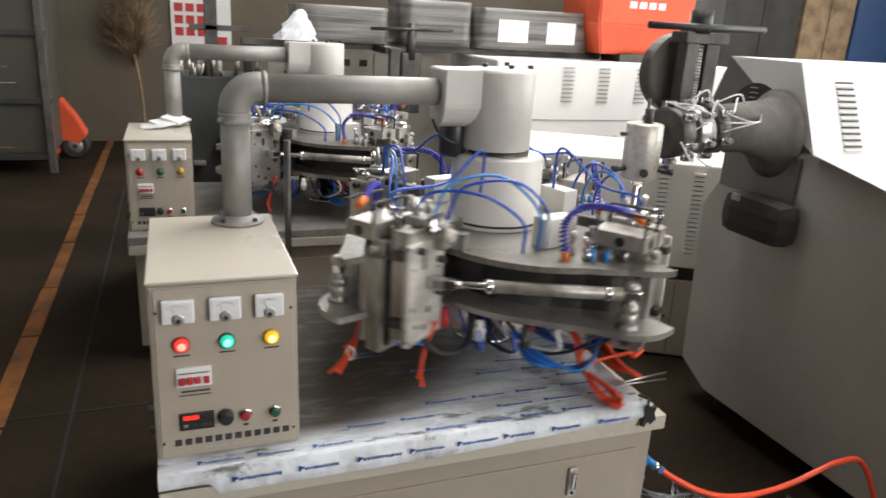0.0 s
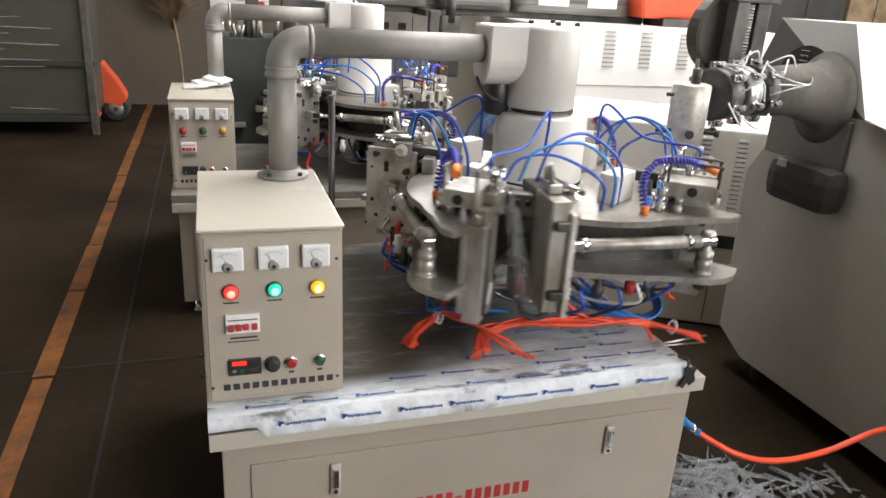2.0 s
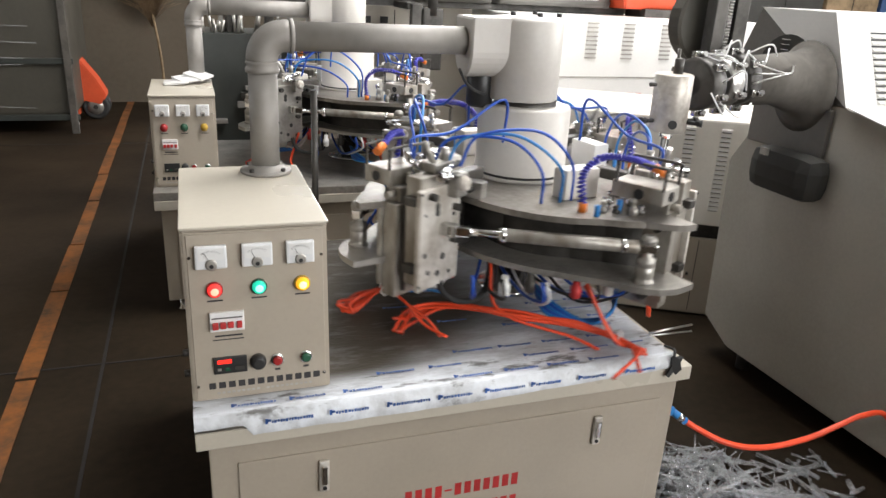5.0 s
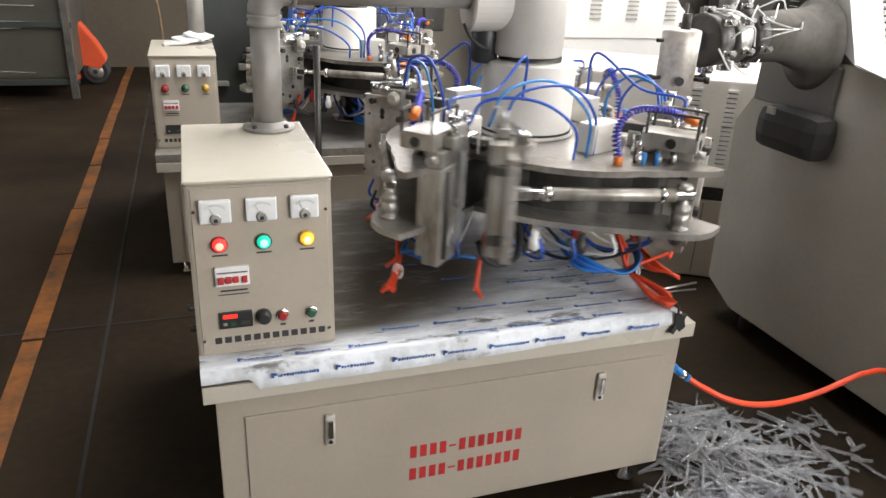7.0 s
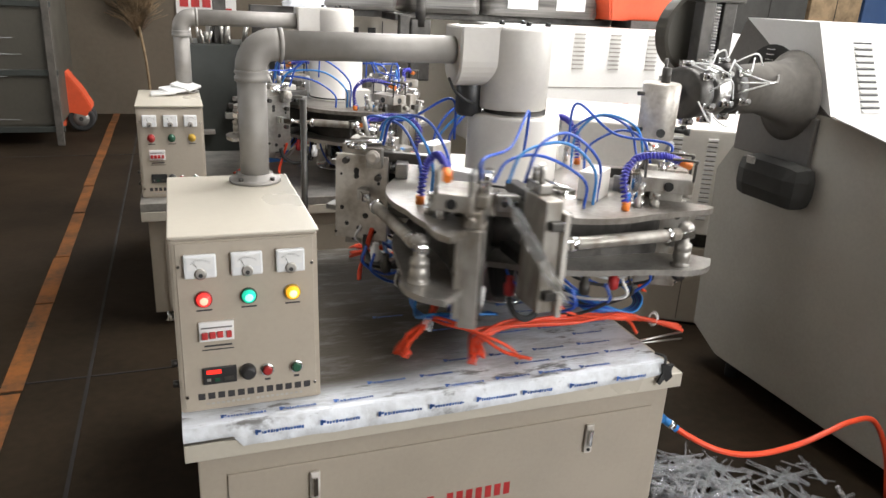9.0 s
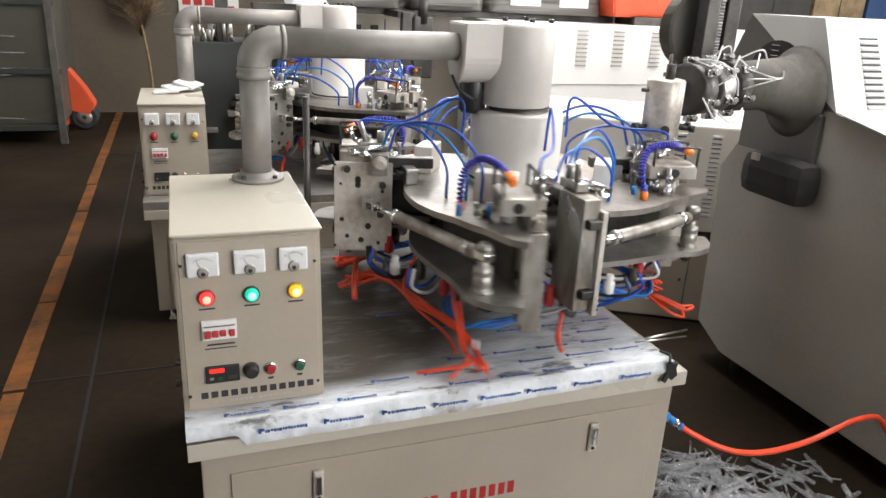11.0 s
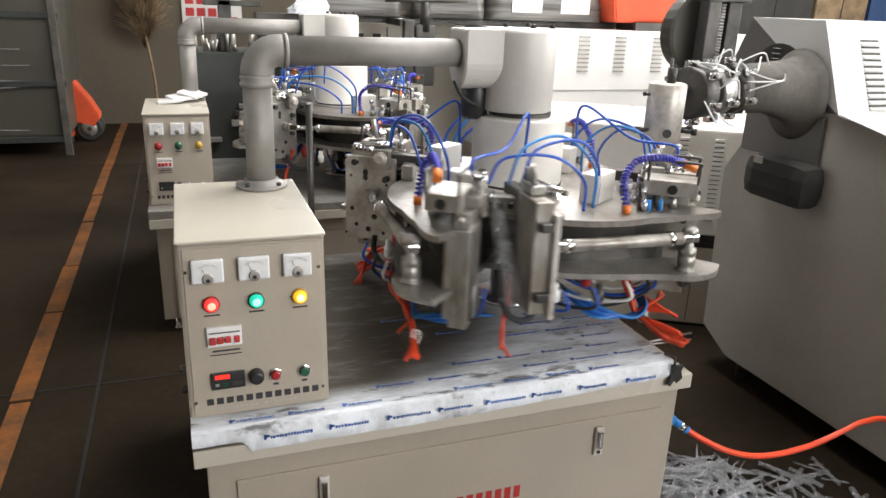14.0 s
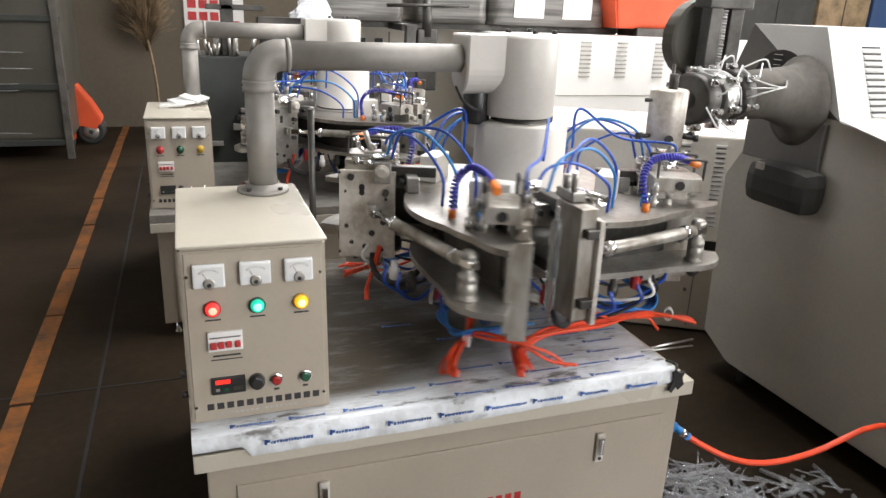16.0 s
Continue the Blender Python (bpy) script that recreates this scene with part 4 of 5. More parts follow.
        # bundle of red tubing dragging on the film
        for i in range(9):
            def at(r, deg, z, s):
                a = radians(deg + rnd.uniform(-s, s) * 2.2)
                q = r + rnd.uniform(-s, s) * 0.016
                return Vector((q * math.cos(a), q * math.sin(a), max(0.613, z + rnd.uniform(-s, s) * 0.012)))
            if k % 2:
                pts = [at(0.49, -74, 0.626, 1.5), at(0.43, -73, 0.645, 1.4), at(0.375, -62, 0.675, 0.9), at(0.37, -36, 0.675, 0.9), at(0.41, -14, 0.665, 0.6), at(0.47, -3, 0.645, 0.4), at(0.55, 2.5, 0.622, 0.8)]
                if i == 5:
                    pts = [at(0.30, -50, 0.79, 1.0), at(0.36, -40, 0.70, 1.5), at(0.42, -30 + 3 * i, 0.64, 1.5), at(0.47, -28 + 4 * i, 0.62, 1.5)]
            elif i < 5:
                pts = [at(0.35, -3, 0.79, 1.0), at(0.39, -3, 0.72, 0.6), at(0.42, -3, 0.67, 0.3), at(0.50, -5, 0.635, 0.9), at(0.555, -3, 0.619, 1.2), at(0.525, -2, 0.63, 1.2), at(0.45, -3, 0.66, 0.4)]
            elif i < 7:
                pts = [at(0.42, -3, 0.675, 0.3), at(0.45, 6, 0.69, 0.6), at(0.46, 16, 0.675, 0.6), at(0.46, 26, 0.645, 0.8), at(0.47, 33, 0.622, 1.2)]
            else:
                pts = [at(0.40, -62, 0.79, 0.5), at(0.42, -63, 0.72, 0.5), at(0.44, -64, 0.66, 0.6), at(0.455, -63, 0.63, 1.0)]
            if k == 1 and i > 6:
                pts = [at(0.42, -10, 0.78, 1.0), at(0.50, -6, 0.66, 1.0), at(0.55, 0, 0.635, 1.0), at(0.60, -12 + 8 * (i - 7), 0.616, 1.0)]
            bm = bmesh.new()
            tube(bm, bend(pts, 7), 0.0046, 7)
            put("red_tube", bm, RED)
        bm = bmesh.new()
        for r in (0.0, 0.012):
            tube(bm, [(Matrix.Rotation(radians(-3 if k % 2 == 0 else -2), 4, "Z") @ Vector((0.435 if k % 2 == 0 else 0.48, r, 0.662 if k % 2 == 0 else 0.645))) + Vector((0.012 * math.sin(q), 0.004 * q * r, 0.018 * math.cos(q))) for q in [0.5 * j for j in range(14)]], 0.002, 5)
        put("cable_tie", bm, WHITE_PLASTIC)
    return t, movers, arms, products, rods


rotor_at = pose(CX, CY, 0)
rotor, moving_halves, clamp_arms, blown_tubes, clamp_rods = carousel(rotor_at, 21, ALU)
rotor_far, far_halves, far_arms, far_tubes, far_rods = carousel(B2 @ pose(CX, CY + 0.03, 0, 0, 0, -75), 33, DULL_STEEL)


def mould_pose(k, open_deg):
    return turned(90 * k) @ Matrix.Translation(HINGE) @ turned(open_deg)


def arm_pose(k, open_deg):
    pin = turned(90 * (k + 1)) @ Vector((PIN_R, 0, 0.905))
    end = mould_pose(k, open_deg) @ (Matrix.Translation(-HINGE) @ ARM_END)
    d = end - pin
    return Matrix.Translation(pin) @ turned(math.degrees(math.atan2(d.y, d.x)))


def rod_pose(k, open_deg):
    """The piston rod's end on the barrel's axis."""
    pin = turned(90 * (k + 1)) @ Vector((PIN_R, 0, 0.905))
    return Matrix.Translation(((mould_pose(k, open_deg) @ (Matrix.Translation(-HINGE) @ ARM_END) - pin).length, 0, 0))


def product_pose(k, tilt, out=0.0):
    return turned(90 * k) @ UNIT @ Matrix.Translation((0.52 + 0.03 * out, 0.01 + 0.038 * out, 1.05)) @ Matrix.Rotation(radians(tilt), 4, "X")


for ob, k in far_tubes:
    ob.matrix_basis = product_pose(k, 0)
for ob, k in far_halves:
    ob.matrix_basis = mould_pose(k, 20 if k == 1 else 0)
for ob, k in far_arms:
    ob.matrix_basis = arm_pose(k, 20 if k == 1 else 0)
for ob, k in far_rods:
    ob.matrix_basis = rod_pose(k, 20 if k == 1 else 0)


# ---- the extruder beside the machine ----
def louvers(parent, origin, along, up, out, rows, cols, w, pitch, gap, mat):
    """Rows of pressed louver slots on a panel."""
    along, up, out, origin = Vector(along), Vector(up), Vector(out), Vector(origin)
    for c in range(cols):
        for r in range(rows):
            bm = bmesh.new()
            p = origin + along * (gap * c) - up * (pitch * r)
            q = [p, p + along * w, p + along * w - up * pitch * 0.55 + out * 0.010, p - up * pitch * 0.55 + out * 0.010]
            b = [v - out * 0.002 for v in (p, p + along * w, p + along * w - up * pitch * 0.55, p - up * pitch * 0.55)]
            a = [bm.verts.new(v) for v in q]
            d = [bm.verts.new(v) for v in b]
            bm.faces.new(a)
            for i in range(4):
                bm.faces.new((a[i], d[i], d[(i + 1) % 4], a[(i + 1) % 4]))
            part("louver", bm, mat, parent)
            # black strip by each louver, paints the shadow in its slot
            q = [p + up * 0.002 + out * 0.001, p + along * w + up * 0.002 + out * 0.001]
            q += [q[1] + up * pitch * 0.28, q[0] + up * pitch * 0.28]
            bm = bmesh.new()
            a = [bm.verts.new(v) for v in q]
            d = [bm.verts.new(v - out * 0.003) for v in q]
            bm.faces.new(a)
            for i in range(4):
                bm.faces.new((a[i], d[i], d[(i + 1) % 4], a[(i + 1) % 4]))
            part("louver_slot", bm, BLACK, parent)


def extruder():
    t = thing("extruder", "dark grey extruder with pale louvered cover and banded barrel", "extruder", "extruders")
    bm = bmesh.new()
    # lower body, seen from its long side
    prof = [(0.90, 0.17), (0.74, 0.09), (-0.75, 0.09), (-0.80, 0.14), (-0.80, 0.92), (0.22, 1.12), (0.44, 1.155), (0.60, 1.155), (0.84, 1.0), (0.93, 0.86)]
    lo = [bm.verts.new((2.12, y, z)) for y, z in prof]
    hi = [bm.verts.new((3.3, y, z)) for y, z in prof]
    n = len(prof)
    for i in range(n):
        bm.faces.new((lo[i], lo[(i + 1) % n], hi[(i + 1) % n], hi[i]))
    bm.faces.new(lo)
    bm.faces.new(hi[::-1])
    bmesh.ops.bevel(bm, geom=list(bm.edges), offset=0.008, segments=2, affect="EDGES")
    part("lower_housing", bm, GREYGREEN, t, "dark grey painted lower housing")
    # upper cover
    bm = bmesh.new()
    side = [(0.56, 1.45), (0.43, 1.158), (0.86, 1.158), (0.97, 1.29), (0.90, 1.45)]
    lo = [bm.verts.new((2.12, y, z)) for y, z in side]
    hi = [bm.verts.new((3.28, y, z)) for y, z in side]
    n = len(side)
    for i in range(n):
        bm.faces.new((lo[i], lo[(i + 1) % n], hi[(i + 1) % n], hi[i]))
    bm.faces.new(lo)
    bm.faces.new(hi[::-1])
    part("side_cheek", bm, CHEEK, t)
    u = Vector((0, 0.13, 0.292)).normalized()
    bm = bmesh.new()
    v = [bm.verts.new(p) for p in ((2.118, 0.423, 1.156), (3.3, 0.423, 1.156), (3.3, 0.553, 1.456), (2.118, 0.553, 1.456), (2.118, 0.428, 1.156), (3.3, 0.428, 1.156), (3.3, 0.9, 1.456), (2.118, 0.9, 1.456))]
    for f in ((0, 1, 2, 3), (3, 2, 6, 7), (0, 3, 7, 4), (1, 5, 6, 2), (0, 4, 5, 1)):
        bm.faces.new([v[i] for i in f])
    cover = part("cover_panel", bm, WHITE, t, "pale louvered sheet-metal cover")
    louvers(cover, (2.26, 0.524, 1.388), (1, 0, 0), tuple(u), (0, -0.9, 0.4), 11, 2, 0.085, 0.023, 0.45, WHITE)
    # added white sheet: the overexposed top of the grey body as colour
    bm = bmesh.new()
    v = [bm.verts.new(p) for p in ((2.10, 0.40, 1.161), (3.3, 0.40, 1.161), (3.3, -0.80, 0.926), (2.10, -0.80, 0.926))]
    w = [bm.verts.new(q.co - Vector((0, 0, 0.004))) for q in v]
    bm.faces.new(v)
    bm.faces.new(w[::-1])
    for i in range(4):
        bm.faces.new((v[i], w[i], w[(i + 1) % 4], v[(i + 1) % 4]))
    part("lit_top", bm, WHITE, t, "white sheet that paints the strong light on the body's top")
    # hood where the barrel enters, with the blower below
    bm = bmesh.new()
    rows = []
    for x, y, z, ry, rz in ((1.72, 0.497, 1.232, 0.05, 0.05), (1.735, 0.501, 1.232, 0.078, 0.078), (1.90, 0.546, 1.234, 0.082, 0.084), (2.04, 0.584, 1.217, 0.096, 0.108), (2.085, 0.60, 1.205, 0.115, 0.135), (2.106, 0.61, 1.195, 0.145, 0.165)):
        rows.append([(x, y + ry * math.cos(0.1963 * i), z + rz * math.sin(0.1963 * i)) for i in range(32)])
    rings(bm, rows)
    hood = part("barrel_hood", bm, HOODPAINT, t, "dark tapered hood over the barrel")
    # flat black plate paints the darkness of a half-round opening in the cheek
    bm = bmesh.new()
    arch = [(0.83, 1.0), (0.52, 1.0), (0.50, 1.16)] + [(0.725 + 0.135 * math.cos(0.2244 * i), 1.235 + 0.135 * math.sin(0.2244 * i)) for i in range(15)]
    rings(bm, [[(2.112, y, z) for y, z in arch], [(2.1215, y, z) for y, z in arch]], True, False)
    part("recess_plate", bm, MATT, t, "black half-round plate that paints the dark opening behind the barrel")
    for k in range(3):
        part("hood_slot", made(box, 2.104, 2.112, 0.715, 0.755, 1.350 - 0.018 * k, 1.353 - 0.018 * k), CHROME, hood)
    # added dark plate, paints the shade on the body between hood and blower
    part("shade_plate", made(box, 2.10, 2.1195, 0.46, 0.83, 0.965, 1.14, 0.006), CHEEK, t, "dark plate that paints the shade between hood and blower")
    bm = made(box, 2.0, 2.119, 0.40, 0.70, 0.82, 0.985, 0.056)
    part("blower", bm, MATT, t, "black cooling blower")
    bm = made(box, 1.994, 2.004, 0.60, 0.635, 0.955, 0.98)
    part("blower_plate", bm, DULL_STEEL, t)
    for y in (0.7, -0.7):
        for x in (2.2, 3.2):
            part("foot", made(cyl, (x, y, 0.0), (x, y, 0.10), 0.03, 12), RUBBER, t)
    # barrel with heater bands
    A, B = Vector((1.40, 0.41, 1.225)), Vector((2.10, 0.60, 1.255))
    ax = (B - A).normalized()
    bm = bmesh.new()
    lathe(bm, A + ax * 0.10, ax, [(0, 0.03), (0.02, 0.05), (0.05, 0.055), (0.62, 0.055)], 28)
    part("barrel", bm, DARK_STEEL, t, "dark steel barrel")
    for d in (0.10, 0.19, 0.28):
        bm = bmesh.new()
        lathe(bm, A + ax * d, ax, [(0, 0.07), (0.004, 0.08), (0.06, 0.08), (0.064, 0.07)], 32)
        band = part("heater_band", bm, (DARK_STEEL, STEEL, DARK_STEEL)[round(d * 11) - 1], t, "dark heater band with chrome clamps")
        side = Vector((0, 0, 1)).cross(ax).normalized()
        for k in range(6):
            a = radians(60 * k + 20)
            c = A + ax * (d + 0.03) + (side * math.cos(a) + Vector((0, 0, 1)) * math.sin(a)) * 0.088
            bm = bmesh.new()
            box(bm, -0.02, 0.02, -0.011, 0.011, -0.011, 0.011, 0.003, Matrix.Translation(c))
            cyl(bm, c + Vector((0.0, -0.012, 0)), c + Vector((0.0, -0.03, 0.006)), 0.008, 8)
            part("band_clamp", bm, CHROME, band)
    rnd = random.Random(9)
    for k in range(16):
        bm = bmesh.new()
        a = radians(rnd.uniform(-60, 200))
        p = A + ax * rnd.uniform(0.10, 0.34) + Vector((0, -0.09 * math.cos(a), 0.09 * math.sin(a)))
        q = p + ax * rnd.uniform(0.05, 0.16) + Vector((0, -rnd.uniform(-0.02, 0.05), rnd.uniform(-0.04, 0.04)))
        tube(bm, bend([p, (p + q) / 2 + Vector((0.0, -0.03, rnd.uniform(-0.05, 0.06))), q], 7), 0.0028, 6)
        part("heater_wire", bm, WHITE_PLASTIC, t)
    for k in range(3):
        bm = bmesh.new()
        tube(bm, bend([A + ax * 0.3 + Vector((0, -0.09, 0.03 * k)), A + ax * 0.42 + Vector((0.0, -0.14, 0.03)), A + ax * 0.6 + Vector((0, -0.02, 0.02 * k))], 8), 0.003, 6)
        part("heater_wire", bm, STEEL, t)
    # die head
    bm = bmesh.new()
    lathe(bm, (1.402, 0.40, 1.095), (0, 0, 1), [(0, 0.046), (0.006, 0.055), (0.165, 0.056), (0.170, 0.052), (0.172, 0.045)], 36)
    die = part("die_head", bm, ALU, t, "cylindrical steel die head")
    bm = bmesh.new()
    cyl(bm, (1.404, 0.39, 1.267), (1.404, 0.39, 1.31), 0.014, 10)
    cyl(bm, (1.42, 0.42, 1.267), (1.42, 0.42, 1.335), 0.005, 8)
    part("thermocouple", bm, DARK_STEEL, die)
    for d in ((-1, -0.05, 0), (0.75, -0.7, 0), (1, -0.1, 0)):
        v = Vector(d).normalized()
        c = Vector((1.402, 0.40, 1.128))
        bm = bmesh.new()
        cyl(bm, c + v * 0.05, c + v * 0.085, 0.0065, 8)
        cyl(bm, c + v * 0.085, c + v * 0.10, 0.011, 6)
        part("set_bolt", bm, BLACK, die, "black adjusting bolt")
    part("port", made(cyl, (1.376, 0.341, 1.125), (1.374, 0.336, 1.125), 0.013, 14), BLACK, die)
    part("lug", made(cyl, (1.314, 0.39, 1.235), (1.334, 0.39, 1.235), 0.006, 8), DARK_STEEL, die)
    bm = bmesh.new()
    lathe(bm, (1.402, 0.40, 1.096), (0, 0, -1), [(0, 0.022), (0.02, 0.018), (0.022, 0.012), (0.13, 0.011)], 16)
    part("parison", bm, TUBE, t, "soft clear plastic parison hanging from the die")
    # lifting screw behind the die head
    bm = bmesh.new()
    box(bm, 1.615, 1.66, 0.53, 0.58, 1.24, 1.55, 0.004)
    box(bm, 1.70, 1.75, 0.54, 0.59, 1.24, 1.55, 0.004)
    box(bm, 1.60, 1.765, 0.52, 0.60, 1.50, 1.535, 0.004)
    post = part("lift_column", bm, DARK_STEEL, t, "dark twin-rail lifting column")
    bm = bmesh.new()
    for k in range(26):
        lathe(bm, (1.682, 0.56, 1.25 + 0.0095 * k), (0, 0, 1), [(0, 0.014), (0.004, 0.018), (0.0055, 0.018), (0.009, 0.014)], 12)
    part("screw_thread", bm, STEEL, post)
    bm = bmesh.new()
    cyl(bm, (1.66, 0.54, 1.53), (1.66, 0.54, 1.60), 0.035, 16)
    cyl(bm, (1.44, 0.50, 1.548), (1.90, 0.52, 1.552), 0.011, 12)
    part("tee_handle", bm, BLACK, post, "black tee handle")
    bm = bmesh.new()
    lathe(bm, (1.68, 0.68, 1.40), (0, -1, 0), [(0, 0.13), (0.06, 0.135), (0.065, 0.125)], 28, False)
    part("shroud", bm, SHADE, post)
    return t


extruder()


# ---- machines behind ----
def far_extruder():
    t = thing("extruder", "pale extruder cabinet with louvered panels behind the machine", "extruder", "extruders")
    part("upper_housing", made(box, 1.78, 3.5, 2.35, 3.1, 0.60, 1.335, 0.012), WHITE, t, "overlit white upper housing")
    part("seam", made(box, 1.9, 3.2, 2.347, 2.351, 1.000, 1.006), DULL_STEEL, t)
    for x in (2.205, 2.445, 2.705):
        bm = bmesh.new()
        for k in range(9):
            box(bm, x, x + 0.07, 2.342, 2.350, 1.30 - 0.024 * k, 1.308 - 0.024 * k)
        part("louver", bm, DULL_STEEL, t)
    for k in range(7):
        part("lettering_bar", made(box, 2.25 + 0.055 * k, 2.29 + 0.055 * k, 2.346, 2.350, 0.875, 0.912), FADED, t)
    # lower cabinet turned towards the aisle
    m = Matrix.Translation((1.68, 1.545, 0)) @ turned(-30)
    low = part("lower_housing", made(box, -0.2, 1.14, 0.0, 0.7, 0.47, 0.965, 0.01, m), PANEL, t, "grey-beige louvered lower housing")
    for x in (0.545, 0.70):
        for k in range(18):
            z = 0.915 - 0.0215 * k
            part("louver", made(box, x, x + 0.045, -0.012, 0.002, z, z + 0.011, 0, m), WHITE, low)
            part("louver_slot", made(box, x + 0.002, x + 0.043, -0.0012, 0.002, z - 0.006, z - 0.0005, 0, m), DARK_STEEL, low)
    # dark colour here paints the shadow gap below the housing
    part("recess", made(box, -0.18, 1.12, 0.035, 0.68, 0.40, 0.471, 0, m), DARK_STEEL, t)
    stand = part("stand", made(box, -0.19, 1.13, 0.012, 0.69, 0.012, 0.40, 0.006, m), BEIGE, t, "beige sheet-steel stand")
    for x in (0.56, 0.80):
        part("stand_seam", made(box, x + 0.13, x + 0.133, 0.0095, 0.013, 0.03, 0.39, 0, m), DARK_STEEL, stand)
        part("stand_bolt", made(cyl, m @ Vector((x + 0.1, 0.012, 0.22)), m @ Vector((x + 0.1, 0.002, 0.22)), 0.008, 10), CHROME, stand)
    part("plinth", made(box, -0.17, 1.11, 0.03, 0.67, 0.0, 0.013, 0, m), DARK_STEEL, t)
    return t


far_extruder()

# beige cabinet and dark post behind the duct
t = thing("switch_cabinet", "beige steel cabinet behind the far machine", "cabinet")
part("body", made(box, 0.62, 1.95, 3.15, 3.6, 0.02, 1.33, 0.01), BEIGE_TOP, t)
for k in range(5):
    part("vent_slot", made(box, 0.75 + 0.11 * k, 0.80 + 0.11 * k, 3.144, 3.151, 1.22, 1.26), BLACK, t)
part("door_seam", made(box, 1.28, 1.286, 3.145, 3.151, 0.1, 1.3), DARK_STEEL, t)
bm = bmesh.new()
box(bm, 1.22, 1.275, 2.55, 2.60, 0.0, 1.36, 0.004)
box(bm, 0.45, 2.75, 2.86, 2.95, 1.335, 1.372, 0.004)
box(bm, 2.68, 2.72, 2.88, 2.93, 1.37, 1.62, 0.004)
box(bm, 0.46, 0.51, 2.88, 2.93, 0.0, 1.335, 0.004)
box(bm, 1.20, 1.29, 2.58, 2.88, 1.33, 1.365, 0.004)
tagged(part("steel_rack", bm, DARK_STEEL), "dark steel rack carrying wrapped goods", "rack")
bm = bmesh.new()
box(bm, 1.30, 1.42, 2.60, 2.70, 1.0, 1.34, 0.01)
cyl(bm, (1.36, 2.62, 1.30), (1.36, 2.62, 1.50), 0.028, 14)
cyl(bm, (1.12, 2.60, 1.462), (1.60, 2.60, 1.474), 0.010, 10)
tagged(part("screw_jack", bm, DARK_STEEL), "dark tee-handled screw on the far extruder", "screw jack")
# goods in plastic wrap on the rack
rnd = random.Random(4)
for i, (x, w, h) in enumerate(((0.75, 0.5, 0.20), (1.35, 0.42, 0.26), (1.83, 0.75, 0.24))):
    t = thing("wrapped_goods", "dark boxes wrapped in creased clear plastic", "wrapped goods", "wrapped goods")
    part("carton", made(box, x, x + w - 0.02, 2.78, 3.05, 1.373, 1.373 + h * 0.8, 0.01), DARKGREEN if i == 2 else BEIGE, t)
    bm = bmesh.new()
    rows = []
    for j in range(9):
        z = 1.374 + h * j / 8
        ring = []
        for k in range(40):
            a = 2 * math.pi * k / 40
            c, s = math.cos(a), math.sin(a)
            sx = math.copysign(abs(c) ** 0.35, c) * (w / 2 + 0.02)
            sy = math.copysign(abs(s) ** 0.35, s) * 0.17
            q = 1 + 0.05 * noise.noise((x * 3 + c * 4, s * 4, z * 22))
            ring.append((x + w / 2 + sx * q, 2.915 + sy * q, z))
        rows.append(ring)
    rings(bm, rows)
    part("wrap", bm, STRETCH, t, "creased grey stretch film")
for x in (1.95, 2.28):
    part("label_sheet", made(box, x, x + 0.2, 2.74, 2.744, 1.42, 1.55), WHITE_PLASTIC, t, "white sheet under the wrap")
# crumpled bag on the rack's end
bm = bmesh.new()
rows = []
for j in range(9):
    z, w = 1.376 + 0.165 * j / 8, 0.105 * (1 - j / 8) ** 0.7 + 0.012
    rows.append([(0.73 + 0.03 * j / 8 + w * math.cos(a) * (1 + 0.35 * noise.noise((3 * math.cos(a), 3 * math.sin(a), j * 0.6))), 2.76 + 0.5 * w * math.sin(a), z) for a in [2 * math.pi * i / 22 for i in range(22)]])
rings(bm, rows, True, False)
tagged(part("plastic_bag", bm, BAG), "crumpled white plastic bag on the steel rack", "plastic bag")
# hopper
t = thing("material_hopper", "orange-red painted steel material hopper", "hopper")
bm = bmesh.new()
rows = []
for z, h, yy in ((1.38, 0.26, 0.20), (1.56, 0.34, 0.28), (1.95, 0.36, 0.30)):
    rows.append([(2.88 - h, 2.75 - yy + 0.1, z), (2.88 + h, 2.75 - yy + 0.1, z), (2.88 + h, 2.75 + yy, z), (2.88 - h, 2.75 + yy, z)])
rings(bm, rows, True, False)
bmesh.ops.bevel(bm, geom=list(bm.edges), offset=0.01, segments=2, affect="EDGES")
part("bin", bm, HOPPER, t)
for k in range(4):
    part("lettering_bar", made(box, 2.74 + 0.07 * k, 2.79 + 0.07 * k, 2.562, 2.57, 1.66, 1.70), WHITE_PLASTIC, t)
part("neck", made(box, 2.75, 3.0, 2.62, 2.85, 1.33, 1.385, 0.004), DARK_STEEL, t)

# dark machine and cartons to the back of the far machine
t = thing("control_bench", "dark bench with valves behind the far machine", "bench")
part("bench_body", made(box, 0.05, 0.60, 2.95, 3.4, 0.0, 1.15, 0.01), DARKGREEN, t)
for k in range(26):
    bm = bmesh.new()
    x, y = rnd.uniform(0.08, 0.58), rnd.uniform(2.95, 3.1)
    cyl(bm, (x, y, 1.15), (x + rnd.uniform(-0.02, 0.02), y, 1.15 + rnd.uniform(0.03, 0.12)), rnd.uniform(0.006, 0.015), 8)
    part("valve", bm, DULL_STEEL, t)
